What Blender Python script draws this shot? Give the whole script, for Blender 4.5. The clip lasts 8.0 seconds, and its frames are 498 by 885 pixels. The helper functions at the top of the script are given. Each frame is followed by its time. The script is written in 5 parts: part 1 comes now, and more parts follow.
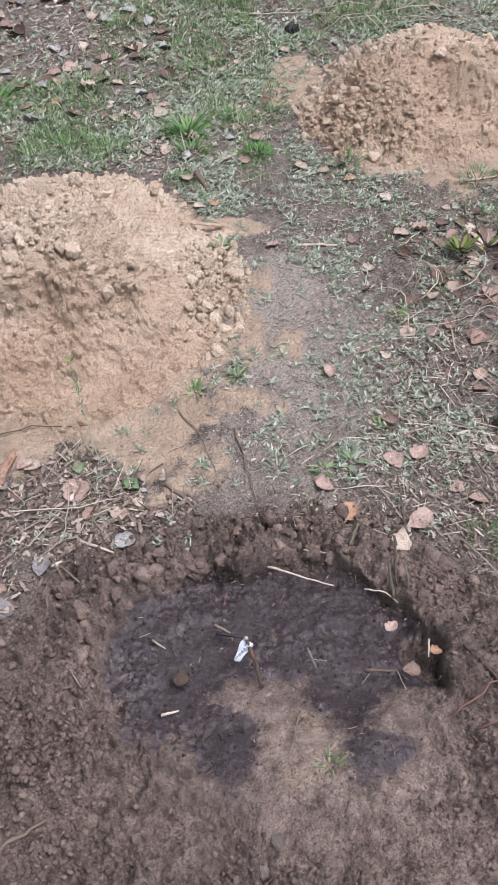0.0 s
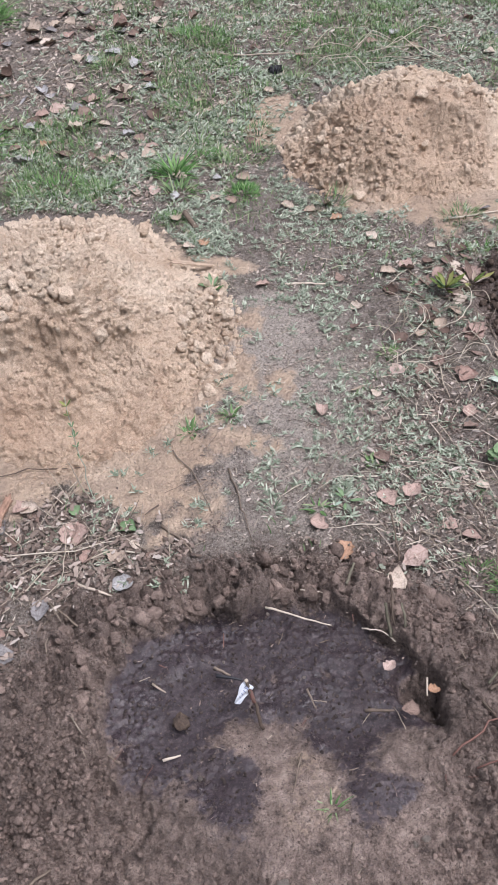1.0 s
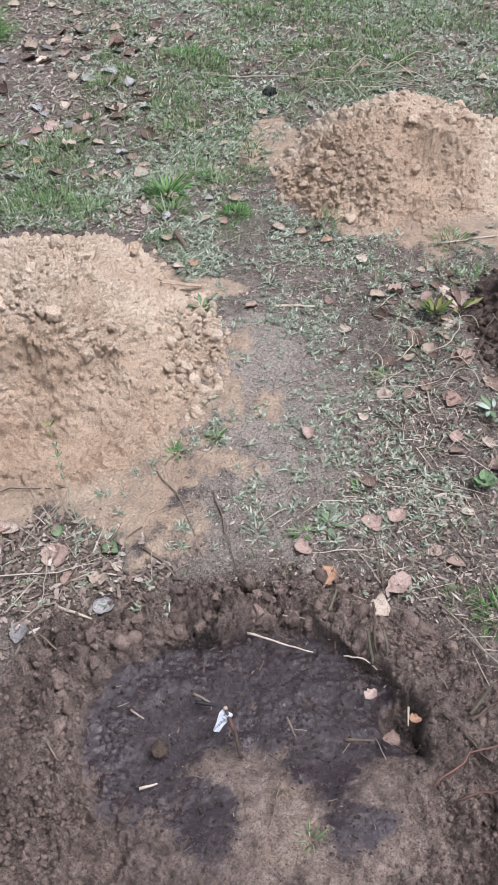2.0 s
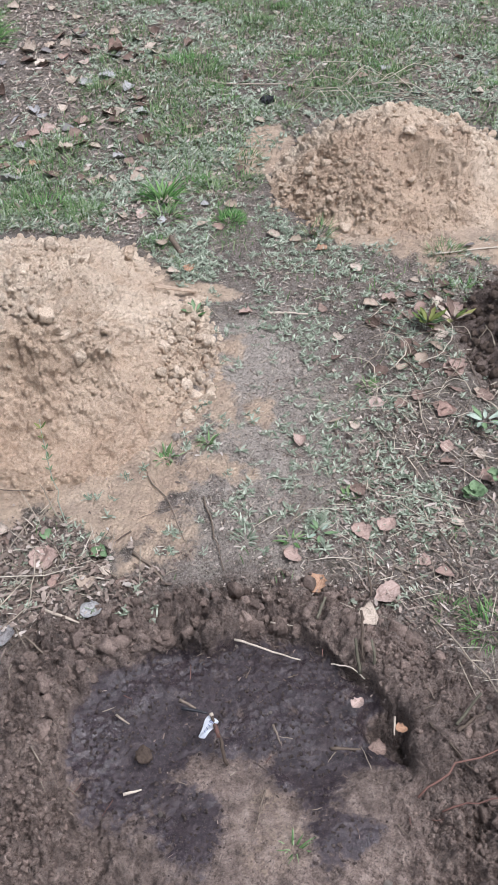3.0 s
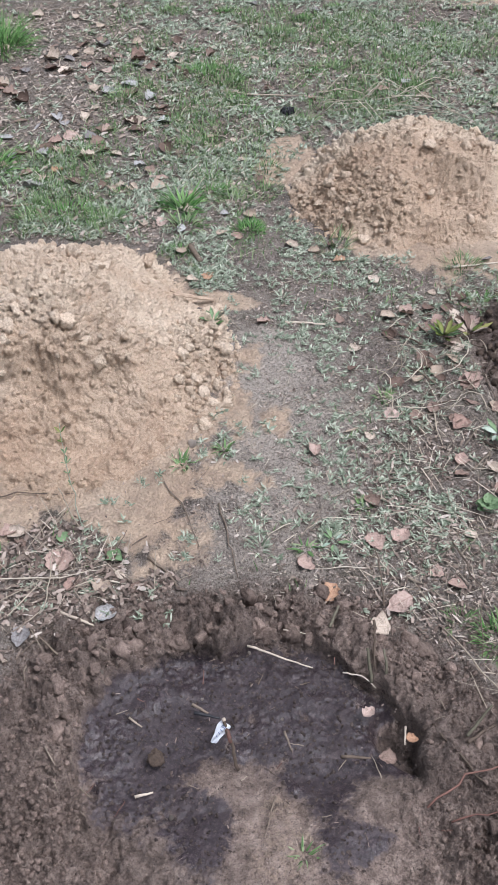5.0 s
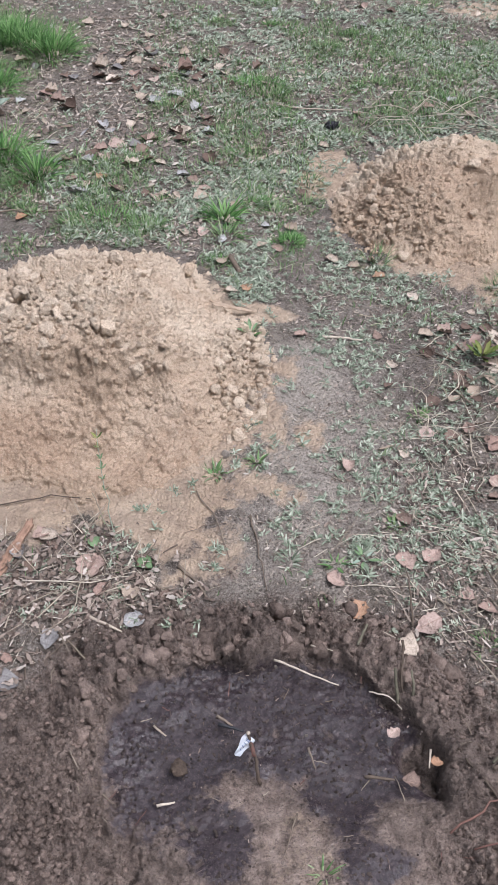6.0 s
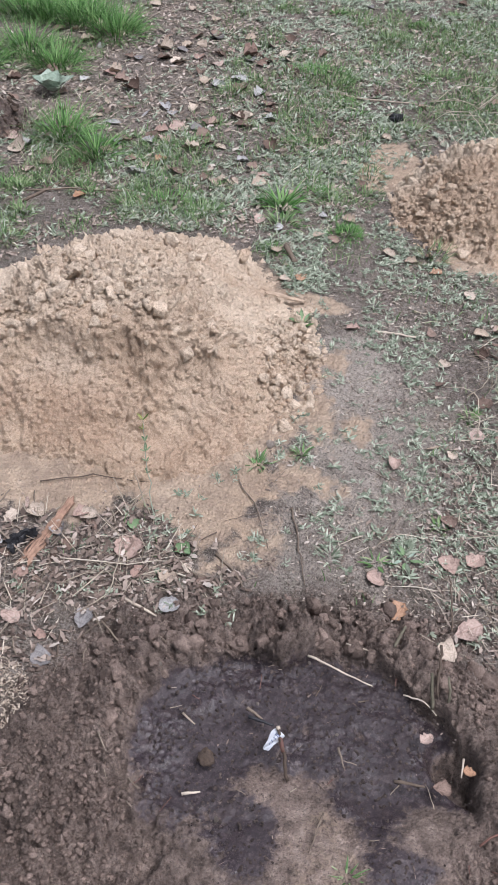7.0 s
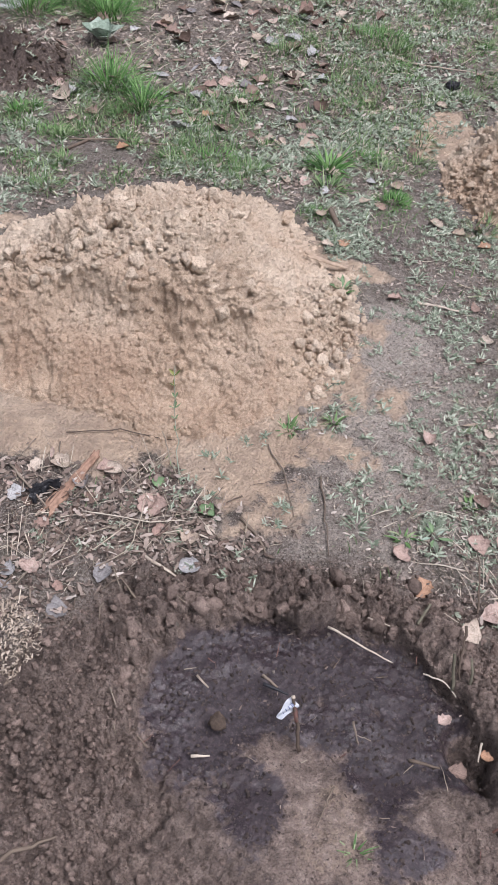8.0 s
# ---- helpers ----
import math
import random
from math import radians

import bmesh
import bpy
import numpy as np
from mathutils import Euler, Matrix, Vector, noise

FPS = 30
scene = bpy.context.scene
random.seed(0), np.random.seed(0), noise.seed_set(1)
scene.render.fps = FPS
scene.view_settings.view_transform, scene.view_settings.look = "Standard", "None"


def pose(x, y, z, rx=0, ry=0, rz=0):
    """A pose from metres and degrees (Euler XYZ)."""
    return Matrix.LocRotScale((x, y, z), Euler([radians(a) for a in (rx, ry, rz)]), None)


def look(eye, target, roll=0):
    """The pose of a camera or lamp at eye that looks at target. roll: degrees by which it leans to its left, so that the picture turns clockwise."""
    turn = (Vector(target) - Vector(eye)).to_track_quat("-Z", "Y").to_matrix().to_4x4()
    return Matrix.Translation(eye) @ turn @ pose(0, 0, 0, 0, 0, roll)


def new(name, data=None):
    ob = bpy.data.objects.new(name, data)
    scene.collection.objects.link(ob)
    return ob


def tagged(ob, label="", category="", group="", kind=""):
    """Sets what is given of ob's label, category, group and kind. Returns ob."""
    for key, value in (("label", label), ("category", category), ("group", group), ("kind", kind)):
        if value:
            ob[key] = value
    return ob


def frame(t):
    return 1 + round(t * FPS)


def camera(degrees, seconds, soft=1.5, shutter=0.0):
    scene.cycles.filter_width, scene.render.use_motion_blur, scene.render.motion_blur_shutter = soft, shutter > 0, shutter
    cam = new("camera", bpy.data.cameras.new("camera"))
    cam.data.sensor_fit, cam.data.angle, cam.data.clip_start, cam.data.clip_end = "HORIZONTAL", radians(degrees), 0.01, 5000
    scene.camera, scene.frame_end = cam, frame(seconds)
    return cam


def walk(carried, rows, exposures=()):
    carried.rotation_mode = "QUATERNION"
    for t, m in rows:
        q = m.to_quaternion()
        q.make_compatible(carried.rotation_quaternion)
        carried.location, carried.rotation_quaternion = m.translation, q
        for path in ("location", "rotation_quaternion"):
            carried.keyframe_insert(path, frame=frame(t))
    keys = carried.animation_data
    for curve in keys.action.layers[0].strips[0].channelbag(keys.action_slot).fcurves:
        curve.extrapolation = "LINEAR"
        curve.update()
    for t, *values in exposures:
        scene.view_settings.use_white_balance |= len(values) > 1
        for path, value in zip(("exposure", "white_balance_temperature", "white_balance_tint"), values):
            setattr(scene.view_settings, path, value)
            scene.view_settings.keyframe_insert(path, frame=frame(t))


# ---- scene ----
cam = camera(32.8, 8.0, 1.0)
PATH = [
    (0, (0.2, 0.203, 1.586), (0.066, 1.533, 0.098), -5.4),
    (0.5, (0.198, 0.207, 1.635), (0.083, 1.554, 0.161), -5.7),
    (1, (0.178, 0.216, 1.631), (0.082, 1.589, 0.18), -5.0),
    (1.5, (0.191, 0.229, 1.632), (0.107, 1.621, 0.198), -4.3),
    (2, (0.197, 0.236, 1.634), (0.119, 1.636, 0.209), -3.5),
    (3.5, (0.194, 0.236, 1.63), (0.146, 1.651, 0.217), -1.3),
    (4, (0.193, 0.232, 1.637), (0.149, 1.647, 0.224), -1.4),
    (4.5, (0.188, 0.223, 1.641), (0.134, 1.64, 0.23), -1.4),
    (6, (0.156, 0.226, 1.656), (0.017, 1.66, 0.27), -0.3),
    (6.5, (0.143, 0.233, 1.645), (-0.026, 1.661, 0.254), -0.0),
    (7, (0.134, 0.241, 1.631), (-0.092, 1.651, 0.231), 0.8),
    (7.5, (0.145, 0.229, 1.634), (-0.123, 1.619, 0.221), 1.2),
    (8, (0.12, 0.258, 1.577), (-0.156, 1.612, 0.131), 2.8),
]
walk(cam, [(t, look(eye, target, roll)) for t, eye, target, roll in PATH], [(0, 0.62, 6180, 15), (1, 0.62, 6150, 15), (2, 0.62, 6080, 13), (3.5, 0.62, 6000, 11), (4.5, 0.61, 6000, 11), (6.5, 0.55, 6080, 12.5), (7, 0.55, 6100, 13), (8, 0.54, 6150, 15)])


# ---- light ----
SUN_EL, SUN_ROT = 68.0, 108.0
world = bpy.data.worlds.new("overcast_sky")
scene.world = world
world.use_nodes = True
wn = world.node_tree.nodes
sky = wn.new("ShaderNodeTexSky")
sky.sky_type = "NISHITA"
sky.sun_disc = False
sky.sun_elevation, sky.sun_rotation = radians(SUN_EL), radians(SUN_ROT)
sky.air_density, sky.dust_density, sky.ozone_density = 1.0, 3.0, 1.0
wn["Background"].inputs["Strength"].default_value = 0.108
cloud = wn.new("ShaderNodeHueSaturation")
cloud.inputs["Saturation"].default_value = 0.30
world.node_tree.links.new(sky.outputs["Color"], cloud.inputs["Color"])
world.node_tree.links.new(cloud.outputs["Color"], wn["Background"].inputs["Color"])
sun_data = bpy.data.lights.new("sun", "SUN")
sun_data.energy, sun_data.angle, sun_data.color = 2.25, radians(28), (1.0, 0.965, 0.985)
sun = new("sun", sun_data)
sun.matrix_world = look((3.0 * math.sin(radians(SUN_ROT)), 3.0 * math.cos(radians(SUN_ROT)), 3.0 * math.tan(radians(SUN_EL))), (0, 0, 0))


# ---- noise on arrays ----
def hash01(ix, iy, iz, seed):
    h = (ix.astype(np.int64) * 374761393 + iy.astype(np.int64) * 668265263 + iz.astype(np.int64) * 2147483647 + seed * 1274126177) & 0xFFFFFFFF
    h = ((h ^ (h >> 13)) * 1274126177) & 0xFFFFFFFF
    h = ((h ^ (h >> 16)) * 2246822519) & 0xFFFFFFFF
    h = h ^ (h >> 15)
    return (h & 0xFFFFFF) / float(0x1000000)


def vnoise(x, y, seed=0):
    """Smooth value noise, -1 to 1."""
    x, y = np.asarray(x, float), np.asarray(y, float)
    ix, iy = np.floor(x), np.floor(y)
    fx, fy = x - ix, y - iy
    fx, fy = fx * fx * fx * (fx * (6 * fx - 15) + 10), fy * fy * fy * (fy * (6 * fy - 15) + 10)
    o = np.zeros_like(ix)
    a, b = hash01(ix, iy, o, seed), hash01(ix + 1, iy, o, seed)
    c, d = hash01(ix, iy + 1, o, seed), hash01(ix + 1, iy + 1, o, seed)
    return 2 * ((a * (1 - fx) + b * fx) * (1 - fy) + (c * (1 - fx) + d * fx) * fy) - 1


def fbm(x, y, scale, octaves=4, seed=0, gain=0.5):
    x, y = np.asarray(x, float), np.asarray(y, float)
    total, amp, norm = 0.0, 1.0, 0.0
    for k in range(octaves):
        ca, sa = math.cos(0.7 + k), math.sin(0.7 + k)
        total = total + amp * vnoise((x * ca - y * sa) * scale + 17.3 * k, (x * sa + y * ca) * scale - 9.1 * k, seed + k)
        norm += amp
        amp *= gain
        scale *= 2.03
    return total / norm


def billow(x, y, scale, octaves, seed, gain=0.55):
    """Rounded crumbs with sharp creases between them, 0 to 1."""
    total, amp, norm = 0.0, 1.0, 0.0
    for k in range(octaves):
        ca, sa = math.cos(1.1 + 2.3 * k), math.sin(1.1 + 2.3 * k)
        total = total + amp * np.abs(vnoise((x * ca - y * sa) * scale + 31.7 * k, (x * sa + y * ca) * scale + 5.9 * k, seed + 3 * k))
        norm += amp
        amp *= gain
        scale *= 2.1
    return total / norm


def clods(x, y, z, size, seed, crease=0.34, tilt=0.6):
    """Crowded clods of about that size with sharp creases between them, each of its own height and slant. z may be None for a flat sheet."""
    x, y = np.asarray(x, float) / size, np.asarray(y, float) / size
    flat = z is None
    x, y = x + 0.55 * fbm(x, y, 1.1, 4, seed + 7, 0.65), y + 0.55 * fbm(x, y, 1.1, 4, seed + 8, 0.65)
    z = np.zeros_like(x) if flat else np.asarray(z, float) / size
    ix, iy, iz = np.floor(x), np.floor(y), np.floor(z)
    first, second, rise = np.full_like(x, 9.0), np.full_like(x, 9.0), np.zeros_like(x)
    for dz in ((0,) if flat else (-1, 0, 1)):
        for dx in (-1, 0, 1):
            for dy in (-1, 0, 1):
                cx, cy, cz = ix + dx, iy + dy, iz + dz
                ux, uy = x - cx - hash01(cx, cy, cz, seed), y - cy - hash01(cx, cy, cz, seed + 1)
                uz = 0.0 if flat else z - cz - hash01(cx, cy, cz, seed + 2)
                tall = hash01(cx, cy, cz, seed + 3)
                d = np.sqrt(ux * ux + uy * uy + uz * uz) + 0.28 * tall
                nearer = d < first
                second = np.where(nearer, first, np.minimum(second, d))
                slant = ux * (hash01(cx, cy, cz, seed + 5) - 0.5) + uy * (hash01(cx, cy, cz, seed + 6) - 0.5)
                rise = np.where(nearer, 0.10 + 0.90 * (1 - tall) ** 2.0 + 2 * tilt * slant, rise)
                first = np.minimum(first, d)
    return size * rise * ramp(second - first, -0.06, crease) ** 0.75


def ramp(v, a, b):
    s = np.clip((np.asarray(v, float) - a) / (b - a), 0, 1)
    return s * s * (3 - 2 * s)


def blob(x, y, cx, cy, rx, ry, turn=0.0):
    """1 in the middle, 0 on and beyond an ellipse."""
    ca, sa = math.cos(radians(turn)), math.sin(radians(turn))
    u, v = (x - cx) * ca + (y - cy) * sa, -(x - cx) * sa + (y - cy) * ca
    return np.clip(1 - np.sqrt((u / rx) ** 2 + (v / ry) ** 2), 0, 1)


# ---- the lie of the land ----
PIT_X, PIT_Y = 0.12, 0.99
PIT_ANGLES = np.radians(np.arange(0, 361, 15))
PIT_REACH = (0.36, 0.36, 0.338, 0.318, 0.319, 0.308, 0.282, 0.255, 0.300, 0.316, 0.345, 0.365, 0.355, 0.34, 0.33, 0.32, 0.31, 0.30, 0.30, 0.30, 0.31, 0.32, 0.33, 0.345, 0.36)


def pit_distance(x, y):
    """Below 1 inside the dug pit."""
    u, v = x - PIT_X, y - PIT_Y
    reach = np.interp(np.mod(np.arctan2(v, u), 2 * np.pi), PIT_ANGLES, PIT_REACH)
    return np.hypot(u, v) / reach + 0.030 * fbm(x, y, 13, 3, 31) + 0.022 * fbm(x, y, 40, 3, 32)


def zones(x, y):
    """How sandy, wet, dug over and stony-bare the ground is at x, y."""
    n1, n2 = fbm(x, y, 7, 4, 41), fbm(x, y, 26, 3, 43)
    d = pit_distance(x, y)
    edge = np.sqrt(((x - 0.12) / 0.68) ** 2 + ((y - 0.86) / 0.55) ** 2) + 0.09 * n1 + 0.05 * n2
    turned = ramp(blob(x, y, 1.10, 2.32, 0.40, 0.40) + 0.12 * n1, 0.02, 0.25) + ramp(blob(x, y, -1.72, 3.66, 0.34, 0.30) + 0.15 * n1, 0.05, 0.35)
    dug = np.clip(1 - ramp(edge, 0.88, 1.06) + turned, 0, 1)
    back = 1.35 * ramp(y + 0.05 * n1, 0.93, 1.02) - 0.9 * blob(x, y, 0.165, 1.275, 0.09, 0.035, -12)
    left = 1.4 * blob(x, y, -0.12, 1.04, 0.22, 0.20, -15) + 1.1 * blob(x, y, -0.09, 0.88, 0.22, 0.16)
    tongue = 2.3 * blob(x, y, 0.04, 0.85, 0.085, 0.14, 8) + 1.9 * blob(x, y, 0.272, 0.93, 0.075, 0.13, 8) + 1.9 * blob(x, y, 0.34, 0.818, 0.095, 0.065, 10)
    knoll = 1.5 * blob(x, y, 0.045, 0.955, 0.11, 0.055) + 2.0 * blob(x, y, 0.18, 0.83, 0.11, 0.15) + 0.8 * blob(x, y, -0.12, 0.78, 0.12, 0.10) + 1.7 * blob(x, y, 0.43, 0.93, 0.12, 0.07)
    wet = np.clip(1.0 * back + 0.85 * left + 0.9 * tongue - 0.85 * knoll + 0.6 * n2 + 0.45 * n1 + 0.5 * fbm(x, y, 85, 2, 45) - 0.10, 0, 1) * (1 - ramp(d, 0.93, 1.0)) * (1 - ramp(blob(x, y, 0.455, 1.05, 0.085, 0.055, -40), 0.0, 0.3))
    wet = np.clip(wet, 0, 1)
    pale = 0.9 * knoll * (1 - wet)
    apron = 1.7 * blob(x, y, -0.66, 1.66, 0.62, 0.24, 5) + 1.25 * blob(x, y, -0.16, 1.60, 0.22, 0.26, 20) + 2.6 * blob(x, y, -0.05, 2.56, 0.19, 0.07, -8) + 1.6 * blob(x, y, -0.22, 1.95, 0.34, 0.40)
    apron = apron + 2.6 * blob(x, y, 0.16, 3.60, 0.15, 0.27, -15) + 1.7 * blob(x, y, 0.80, 2.95, 0.46, 0.22, 8) + 1.0 * blob(x, y, 0.74, 2.70, 0.10, 0.10) + 1.2 * blob(x, y, 0.96, 2.76, 0.15, 0.12)
    apron = apron + 1.1 * blob(x, y, -1.25, 2.48, 0.22, 0.2) + 1.7 * blob(x, y, 1.15, 5.75, 0.6, 0.3) + 1.3 * blob(x, y, -0.35, 2.68, 0.5, 0.25) + 1.4 * blob(x, y, 0.68, 3.3, 0.66, 0.62)
    spots = 0.9 * blob(x, y, 0.06, 1.76, 0.14, 0.07) + 0.7 * blob(x, y, 0.17, 2.0, 0.06, 0.10) + 0.55 * blob(x, y, 0.28, 2.84, 0.10, 0.08) + 0.5 * blob(x, y, 0.06, 2.20, 0.10, 0.30) + 0.42 * blob(x, y, 0.16, 1.92, 0.30, 0.55)
    sand = np.clip(ramp(apron + spots + 0.45 * n1 + 0.45 * n2, 0.30, 1.15) + 0.38 * np.clip(pale, 0, 1) * (0.5 + n1), 0, 1) * (1 - wet)
    dust = np.clip(1.7 * blob(x, y, 0.10, 2.24, 0.17, 0.20) + 1.1 * blob(x, y, 0.17, 1.95, 0.34, 0.75) + (0.45 * n2 + 0.25 * n1) * ramp(blob(x, y, 0.2, 2.6, 2.4, 3.4), 0, 0.25), 0, 1)
    return sand, wet, dug, dust


def moisture_shade(x, y):
    # Damp soil, plus shade painted into the undercut slot and along the pit wall.
    return np.clip(0.7 * blob(x, y, -0.46, 0.80, 0.34, 0.42) + 1.6 * blob(x, y, 1.10, 2.32, 0.5, 0.5) + 1.6 * blob(x, y, -1.72, 3.66, 0.5, 0.45) + 0.9 * blob(x, y, 0.45, 1.05, 0.09, 0.06, -45) + 0.15 * np.exp(-((pit_distance(x, y) - 0.98) / 0.05) ** 2) * ramp(y, 0.95, 1.1) + 0.3 * blob(x, y, 0.0, 1.38, 0.4, 0.10) + 0.5 * fbm(x, y, 6, 4, 47), 0, 1)


def ground_z(x, y, fine=True):
    x, y = np.asarray(x, float), np.asarray(y, float)
    d = pit_distance(x, y)
    z = 0.012 * fbm(x, y, 1.6, 4, 3) + 0.004 * fbm(x, y, 11, 3, 5)
    near = (np.abs(x) < 3) & (y < 8) & (y > -1)
    # the pit, steep at the back and the far side, open towards the front
    steep = ramp(x, 0.22, 0.38)
    open_front = ramp(y, 0.72 + 0.20 * steep, 0.98 + 0.02 * steep)
    lefty = 0.40 + 0.60 * ramp(x, -0.24, 0.0)
    wall = 1 - ramp(d, 0.91 + 0.07 * steep, 1.03)
    z = z - (0.040 + 0.006 * steep) * wall * open_front * lefty
    z = z - 0.026 * ramp(blob(x, y, 0.45, 1.055, 0.095, 0.058, -40), 0.0, 0.28) * (1 - ramp(d, 1.0, 1.05))
    z = z + 0.022 * blob(x, y, 0.05, 0.945, 0.085, 0.06) + 0.02 * blob(x, y, 0.19, 0.80, 0.2, 0.2)
    # the thrown-up rim and the loose earth round it
    rim = np.exp(-((d - 1.15) / 0.12) ** 2) * ramp(y, 0.85, 1.12)
    z = z + rim * (0.024 + 0.036 * fbm(x, y, 9, 3, 8)) + 0.05 * np.exp(-((x + 0.46) / 0.2) ** 2 - ((y - 0.78) / 0.28) ** 2) + 0.028 * np.exp(-((x - 0.66) / 0.18) ** 2 - ((y - 0.84) / 0.24) ** 2)
    z = z + 0.17 * ramp(blob(x, y, 1.10, 2.32, 0.36, 0.36), 0, 0.9) + 0.05 * blob(x, y, -0.75, 1.55, 0.5, 0.25) + 0.10 * ramp(blob(x, y, -1.75, 3.68, 0.36, 0.32), 0, 0.8)
    if fine:
        sand, wet, dug, dust = zones(x, y)
        loose = dug * (1 - 0.85 * wet) * (1 - 0.5 * sand)
        calm = 1 - 0.70 * ramp(blob(x, y, 0.20, 0.83, 0.30, 0.26), 0, 0.45) - 0.35 * ramp(blob(x, y, 0.60, 1.10, 0.22, 0.16), 0, 0.5)
        soft = np.clip(1.0 + 0.6 * fbm(x, y, 4, 2, 14) + 0.7 * moisture_shade(x, y), 0.35, 1.5) * calm
        z = z + near * loose * soft * ((0.50 * clods(x, y, None, 0.060, 60) + 0.75 * clods(x, y, None, 0.026, 64, 0.26)) * (0.3 + 0.7 * ramp(fbm(x, y, 10, 3, 21), -0.3, 0.3)) + 0.95 * clods(x, y, None, 0.0125, 70, 0.28) - 0.020 + 0.030 * fbm(x, y, 28, 5, 19, 0.72))
        z = z + near * rim * 0.5 * clods(x, y, None, 0.085, 97, 0.45) + near * ((1 - dug) * (0.010 * billow(x, y, 26, 4, 16) + 0.30 * clods(x, y, None, 0.016, 80)) + wet * (0.004 * billow(x, y, 30, 3, 18) + 0.22 * clods(x, y, None, 0.017, 90) * ramp(fbm(x, y, 14, 3, 93), 0.0, 0.45)))
    return z


ANGLES = np.radians(np.arange(0, 361, 45))


def pile_base(x, y, cx, cy, radii, height, seed, steep):
    """Smooth height of a tipped heap whose foot lies at those radii, every 45 degrees from +x."""
    u, v = x - cx, y - cy
    r, a = np.hypot(u, v), np.mod(np.arctan2(v, u), 2 * np.pi)
    reach = np.interp(a, ANGLES, list(radii) + [radii[0]]) * (1 + 0.06 * fbm(np.cos(a), np.sin(a), 2.2, 3, seed))
    s = 1 - r / reach
    h = height * steep * np.log1p(np.exp(np.clip(s, -1, 1) * 20)) / 20 - 0.008
    top = height * (1 + 0.12 * fbm(x, y, 4, 2, seed + 1))
    k = 0.06
    h = h - k * np.log1p(np.exp((h - top) / k * 1.6)) / 1.6
    return h + 0.018 * ramp(s, 0, 0.15) * fbm(x, y, 7, 3, seed + 2), s


def pile_near_z(x, y):
    h, s = pile_base(x, y, -0.50, 2.16, (0.52, 0.55, 0.74, 0.77, 0.80, 0.78, 0.53, 0.49), 0.335, 101, 1.36)
    # the face that a shovel has cut, with its crumbling brow
    brow = 1.98 + 0.05 * fbm(x, y, 6, 2, 105) - 0.12 * ramp(-x, 0.62, 0.95) - 0.05 * ramp(x, -0.3, 0.0)
    cut = (1 - ramp(y - brow, -0.050, 0.008)) * ramp(s, 0.05, 0.3) * (1 - ramp(x, -0.28, -0.08))
    h = h - 0.068 * cut - 0.02 * cut * ramp(blob(x, y, -0.45, 1.85, 0.3, 0.14), 0, 0.6)
    foot = (1 - ramp(y, 1.685 + 0.02 * fbm(x, 0 * y, 6, 2, 107), 1.72)) * ramp(-x, 0.42, 0.52)
    return h - 0.03 * foot, s


def pile_far_z(x, y):
    h, s = pile_base(x, y, 0.63, 3.33, (0.62, 0.58, 0.50, 0.46, 0.45, 0.46, 0.44, 0.52), 0.225, 131, 1.75)
    h = h + 0.055 * ramp(blob(x, y, 0.84, 3.22, 0.18, 0.13) + 0.12 * fbm(x, y, 14, 3, 137), 0, 0.55)
    notch = (1 - ramp(y, 3.13 + 0.02 * fbm(x, y, 8, 2, 133), 3.17)) * ramp(blob(x, y, 0.76, 3.10, 0.14, 0.13), 0, 0.5)
    scoop = ramp(blob(x, y, 0.80, 2.90, 0.20, 0.10), 0, 0.4)
    return h - 0.05 * notch - 0.03 * scoop, s


def on_pile(x, y):
    return np.maximum(pile_near_z(x, y)[1], pile_far_z(x, y)[1]) > -0.04


# ---- materials ----
def node(tree, kind, **values):
    n = tree.nodes.new(kind)
    for key, v in values.items():
        n.inputs[key.replace("_", " ")].default_value = v
    return n


def blank(name):
    m = bpy.data.materials.new(name)
    m.use_nodes = True
    t = m.node_tree
    return m, t, t.nodes["Principled BSDF"], t.links.new


def tex(t, scale, detail=4.0, rough=0.6, space=None):
    n = node(t, "ShaderNodeTexNoise", Scale=scale, Detail=detail, Roughness=rough)
    if space:
        t.links.new(space, n.inputs["Vector"])
    return n.outputs["Fac"]


def colours(t, fac, stops):
    n = t.nodes.new("ShaderNodeValToRGB")
    e = n.color_ramp.elements
    while len(e) < len(stops):
        e.new(0.5)
    for k, (p, c) in enumerate(stops):
        e[k].position, e[k].color = p, (*c, 1)
    t.links.new(fac, n.inputs["Fac"])
    return n.outputs["Color"]


def mixed(t, fac, a, b, blend="MIX"):
    n = t.nodes.new("ShaderNodeMix")
    n.data_type, n.blend_type = "RGBA", blend
    for sock, v in ((n.inputs[0], fac), (n.inputs[6], a), (n.inputs[7], b)):
        if isinstance(v, (int, float)):
            sock.default_value = v
        elif isinstance(v, tuple):
            sock.default_value = (*v, 1)
        else:
            t.links.new(v, sock)
    return n.outputs[2]


def maths(t, op, a, b=0.0, c=0.0):
    n = t.nodes.new("ShaderNodeMath")
    n.operation = op
    for sock, v in zip(n.inputs, (a, b, c)):
        if isinstance(v, (int, float)):
            sock.default_value = v
        else:
            t.links.new(v, sock)
    return n.outputs[0]


def span(t, v, a, b, lo=0.0, hi=1.0):
    n = node(t, "ShaderNodeMapRange")
    n.interpolation_type = "LINEAR"
    n.clamp = True
    for key, val in (("From Min", a), ("From Max", b), ("To Min", lo), ("To Max", hi)):
        n.inputs[key].default_value = val
    t.links.new(v, n.inputs["Value"])
    return n.outputs["Result"]


def mask(t, name):
    n = t.nodes.new("ShaderNodeAttribute")
    n.attribute_name = name
    return n.outputs["Fac"]


